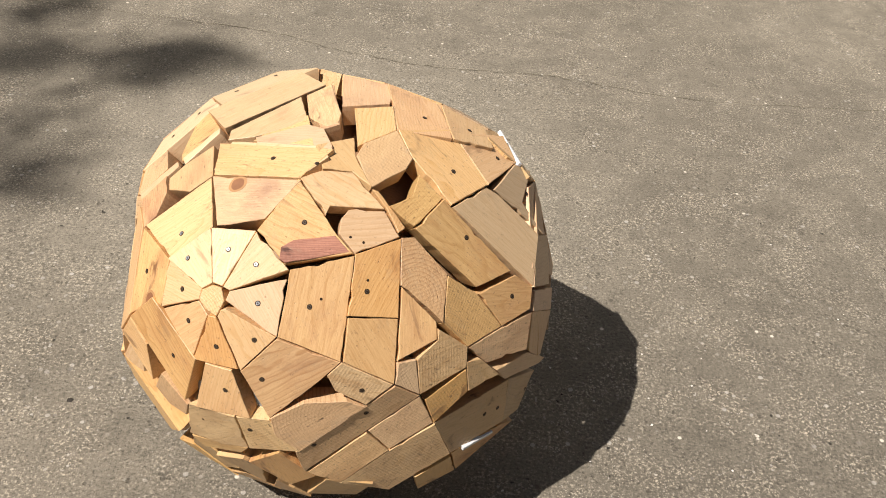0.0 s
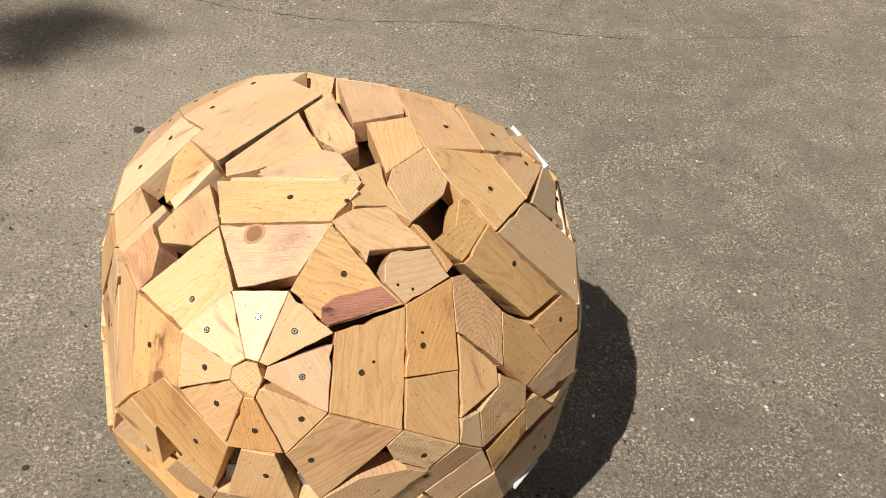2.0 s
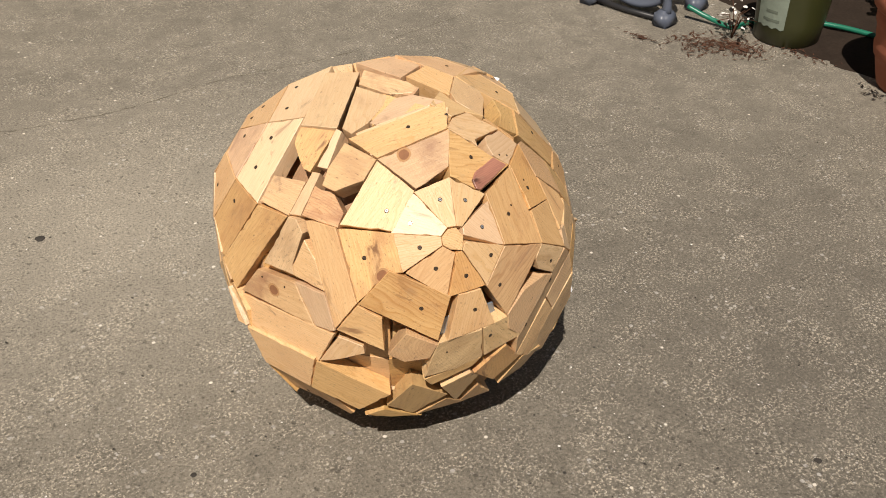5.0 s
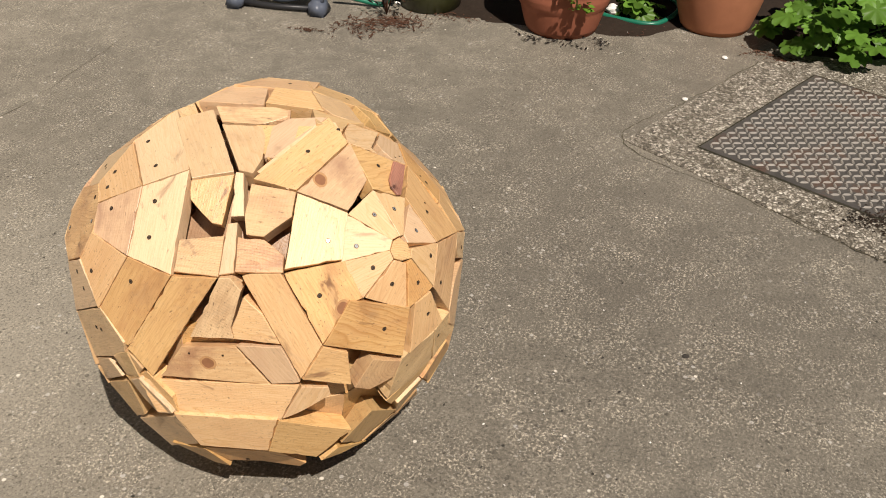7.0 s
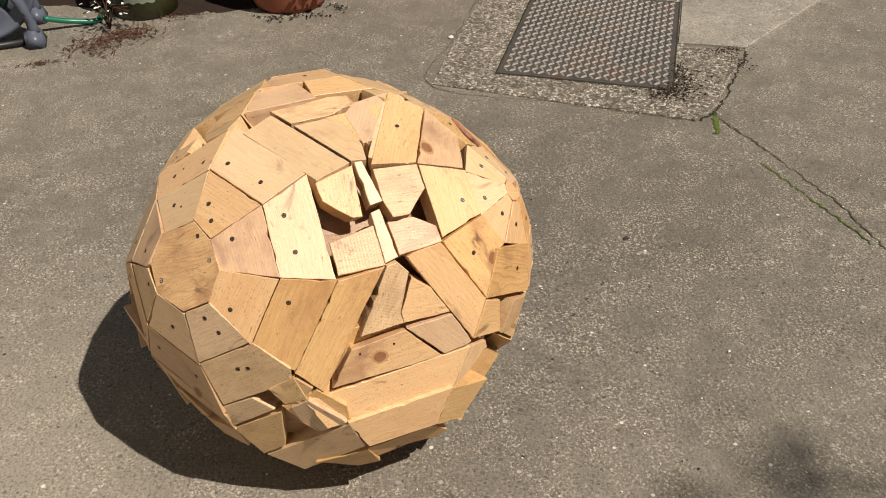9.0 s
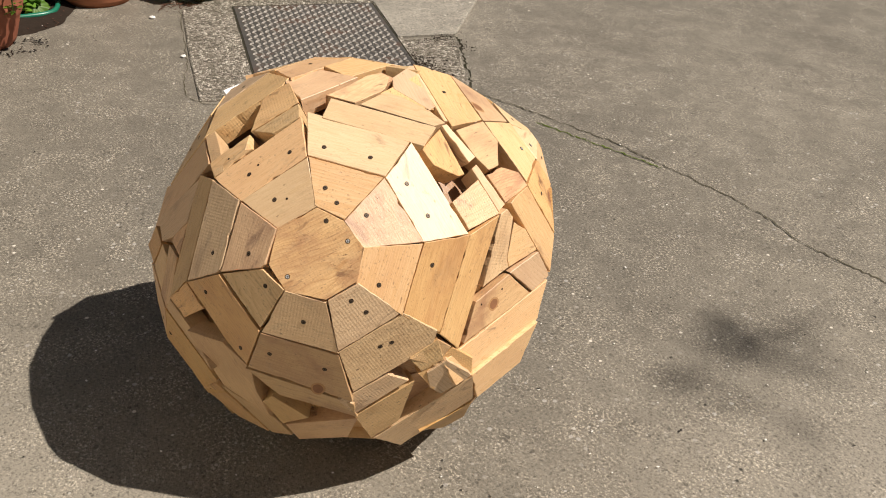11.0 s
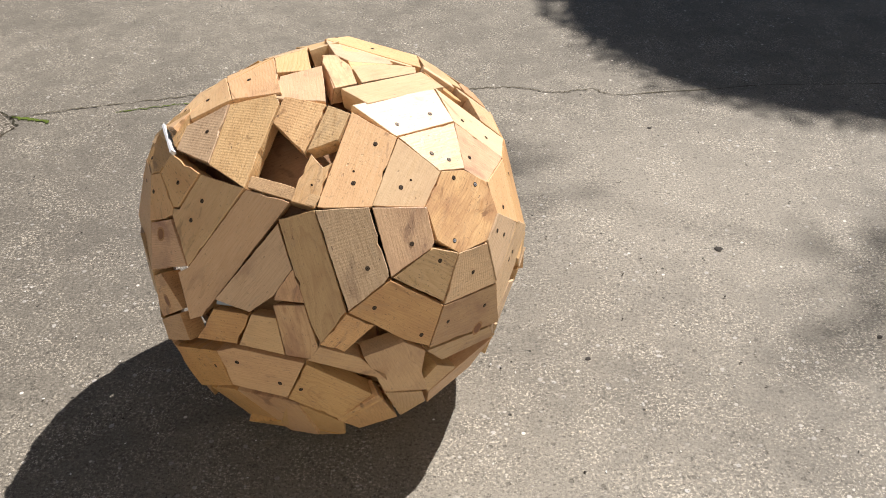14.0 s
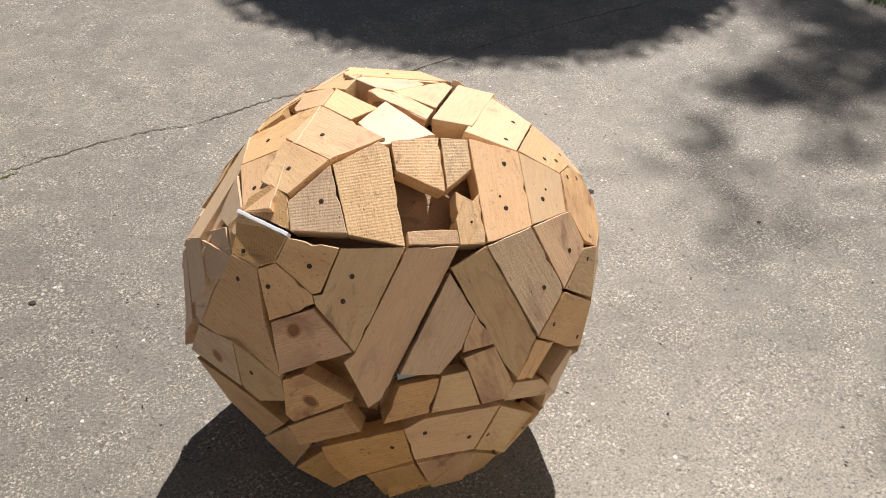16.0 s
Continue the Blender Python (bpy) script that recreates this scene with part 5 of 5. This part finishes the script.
board("e", 93.1, 6.9, 380, 101.1, 2.9, 48, [(-41,25),(-31,-20),(39,-30),(32,25)])
board("d", 129.3, 0.3, 362, 131.8, -6.6, -14, [(-83,-46),(103,-46),(57,50),(-76,42)], [(-53,2),(41,9),(40,-41,"n")])
board("d", 130.9, -12.3, 355, 129.5, -17.5, -15, [(-51,-29),(92,-16),(77,23),(-118,23)])
board("d", 84.1, 21.1, 364, 74.7, 24.3, -68, [(-25,-24),(72,-24),(108,-17),(67,44),(-110,44),(-112,-23)])
board("k", 69.6, 19.6, 364, 74.5, 26.5, 54, [(-83,40),(-56,-20),(-5,-33),(52,-28),(93,40)])
board("k", 77.4, 17.8, 364, 77.3, 27.0, -68, [(-5,-17),(9,-28),(28,23),(-33,23)])
board("d", 60.6, 5.8, 388, 73.2, 15.3, 1, [(-52,-30),(23,-30),(49,29),(-20,30)])
board("d", 71.0, 5.6, 378, 75.4, 15.3, -5, [(-41,-32),(43,-32),(21,33),(-23,30)])
board("k", 79.7, 7.0, 376, 76.2, 18.0, -70, [(-28,-24),(36,-30),(54,12),(37,33),(-43,33),(-56,-22)])
board("d", 48.1, -13.8, 393, 48.3, -7.6, 26, [(-66,-4),(-54,-49),(75,-35),(99,44),(-53,44)], [(60,8)])
board("d", 68.0, -6.1, 387, 73.0, -1.5, -4, [(-46,-52),(58,-53),(93,41),(-36,41),(-70,24)], [(-33,8),(45,-20)])
board("d", 87.3, -16.8, 376, 98.1, -11.4, -45, [(-60,-46),(71,-44),(87,45),(-98,45)], [(-60,-13),(62,-12)])
board("k", 5.6, 3.3, 388, 11.6, -2.5, 2, [(60,-46),(61,54),(-36,38),(-84,-46)], [(4,-10,"n")])
board("d", 21.6, 2.3, 383, 21.9, -0.7, -18, [(-29,-46),(9,-46),(54,1),(33,45),(-67,45)], [(-19,6)])
board("d", 12.6, -10.2, 382, 14.5, -4.4, 0, [(-42,-28),(46,-56),(110,18),(2,33),(-116,33)])
board("k", 34.1, 2.5, 385, 34.8, 2.7, 37, [(-55,-16),(-50,-34),(83,-34),(33,41),(-11,43)], [(10,-9,"n")])
board("d", 38.6, -5.3, 389, 35.0, 2.0, 32, [(-65,-24),(66,-24),(63,29),(-63,19)])
board("d", 27.4, -17.2, 392, 24.5, -13.1, 60, [(-68,-30),(55,-30),(57,20),(-43,40)])
board("d", 37.6, -25.0, 396, 37.8, -20.0, 56, [(-69,-41),(56,-44),(71,42),(-58,42)])
board("d", 56.8, -30.8, 390, 61.6, -28.7, -79, [(102,-43),(75,44),(-107,44),(-70,-45)])
board("d", 71.4, -28.6, 386, 73.0, -26.6, -74, [(82,-41),(95,19),(-69,63),(-108,-41)])
board("k", 33.7, 18.4, 383, 37.4, 15.5, 29, [(-68,-43),(70,-43),(38,42),(-40,43)], [(-8,19,"n")])
board("d", 92.0, -1.1, 380, 95.5, -4.4, -26, [(-59,-22),(90,-22),(24,14),(-4,15),(-51,15)])
board("d", 108.7, -10.2, 364, 116.1, -13.9, -70, [(38,-53),(109,18),(42,23),(-16,46),(-76,18),(-98,-53)])
board("d", 97.5, -32.2, 375, 109.0, -27.6, -70, [(54,-33),(75,42),(-89,42),(-41,-51)])
board("d", 112.2, -31.8, 364, 117.8, -25.3, -69, [(59,-30),(54,28),(-7,32),(-106,-30)])
board("d", 120.9, -22.3, 357, 126.4, -21.3, -42, [(31,-45),(42,28),(-38,28),(-35,-11)])
board("d", 132.7, -31.6, 357, 131.4, -24.3, 29, [(-75,-29),(34,-35),(102,32),(-61,32)])
board("e", 171.7, -5.7, 349, 170.0, -7.7, 4, [(-32,-38),(47,-38),(45,7),(2,52),(-63,16)])
board("g", 165.5, 2.8, 356, 167.4, -4.3, -32, [(23,-25),(26,21),(-11,28),(-37,-25)])
board("p", 156.8, 70.3, 359, -167.7, 80.4, -62, [(89,-36),(95,35),(-95,35),(-89,-34)])
board("k", -174.9, 54.3, 362, -158.4, 45.9, 79, [(-5,34),(-38,-12),(-38,-30),(53,-30),(28,39)])
board("g", 70.0, 64.6, 368, 77.3, 56.9, 78, [(-19,37),(-57,-39),(41,-39),(35,40)])
board("g", 91.5, 62.2, 370, 70.4, 57.4, 84, [(-55,23),(-20,-23),(35,-23),(40,23)])
board("e", 73.7, 44.0, 372, 78.5, 52.5, -12, [(-61,-14),(63,-14),(66,8),(-7,11),(-61,9)])
board("k", 132.9, 31.2, 384, 134.0, 31.5, 34, [(-78,24),(-73,-28),(-21,-70),(38,-67),(73,-24),(65,27),(34,69),(-39,69)], [(37,42),(53,-2,"s"),(-58,-8,"s")])
board("e", 15.0, 36.3, 405, 21.9, 40.0, -6, [(-26,-34),(29,-25),(53,-9),(48,32),(-49,32),(-55,4)])
board("m", -113.8, 7.0, 362, -117.0, 0.8, 80, [(-21,6),(-15,-10),(25,-6),(12,10)])
board("m", -98.2, 8.0, 359, -97.4, 1.8, -68, [(13,-11),(22,7),(-14,11),(-21,-7)])
board("m", 60.4, 11.3, 370, 77.2, 20.7, -4, [(-23,-6),(22,-4),(23,4),(-22,6)])
board("w", 15.6, 41.2, 409, 18.2, 51.9, 0, [(-55,-3),(3,-3),(53,-3),(52,3),(2,3),(-55,3)])
board("w", -41.8, -14.2, 393, -43.1, -13.6, -13, [(-38,-4),(44,-4),(38,4),(-40,4)])
board("r", -90.3, 46.4, 383, -76.8, 44.5, 4, [(-36,-9),(-29,-16),(64,-12),(46,14),(-13,15),(-32,7)])
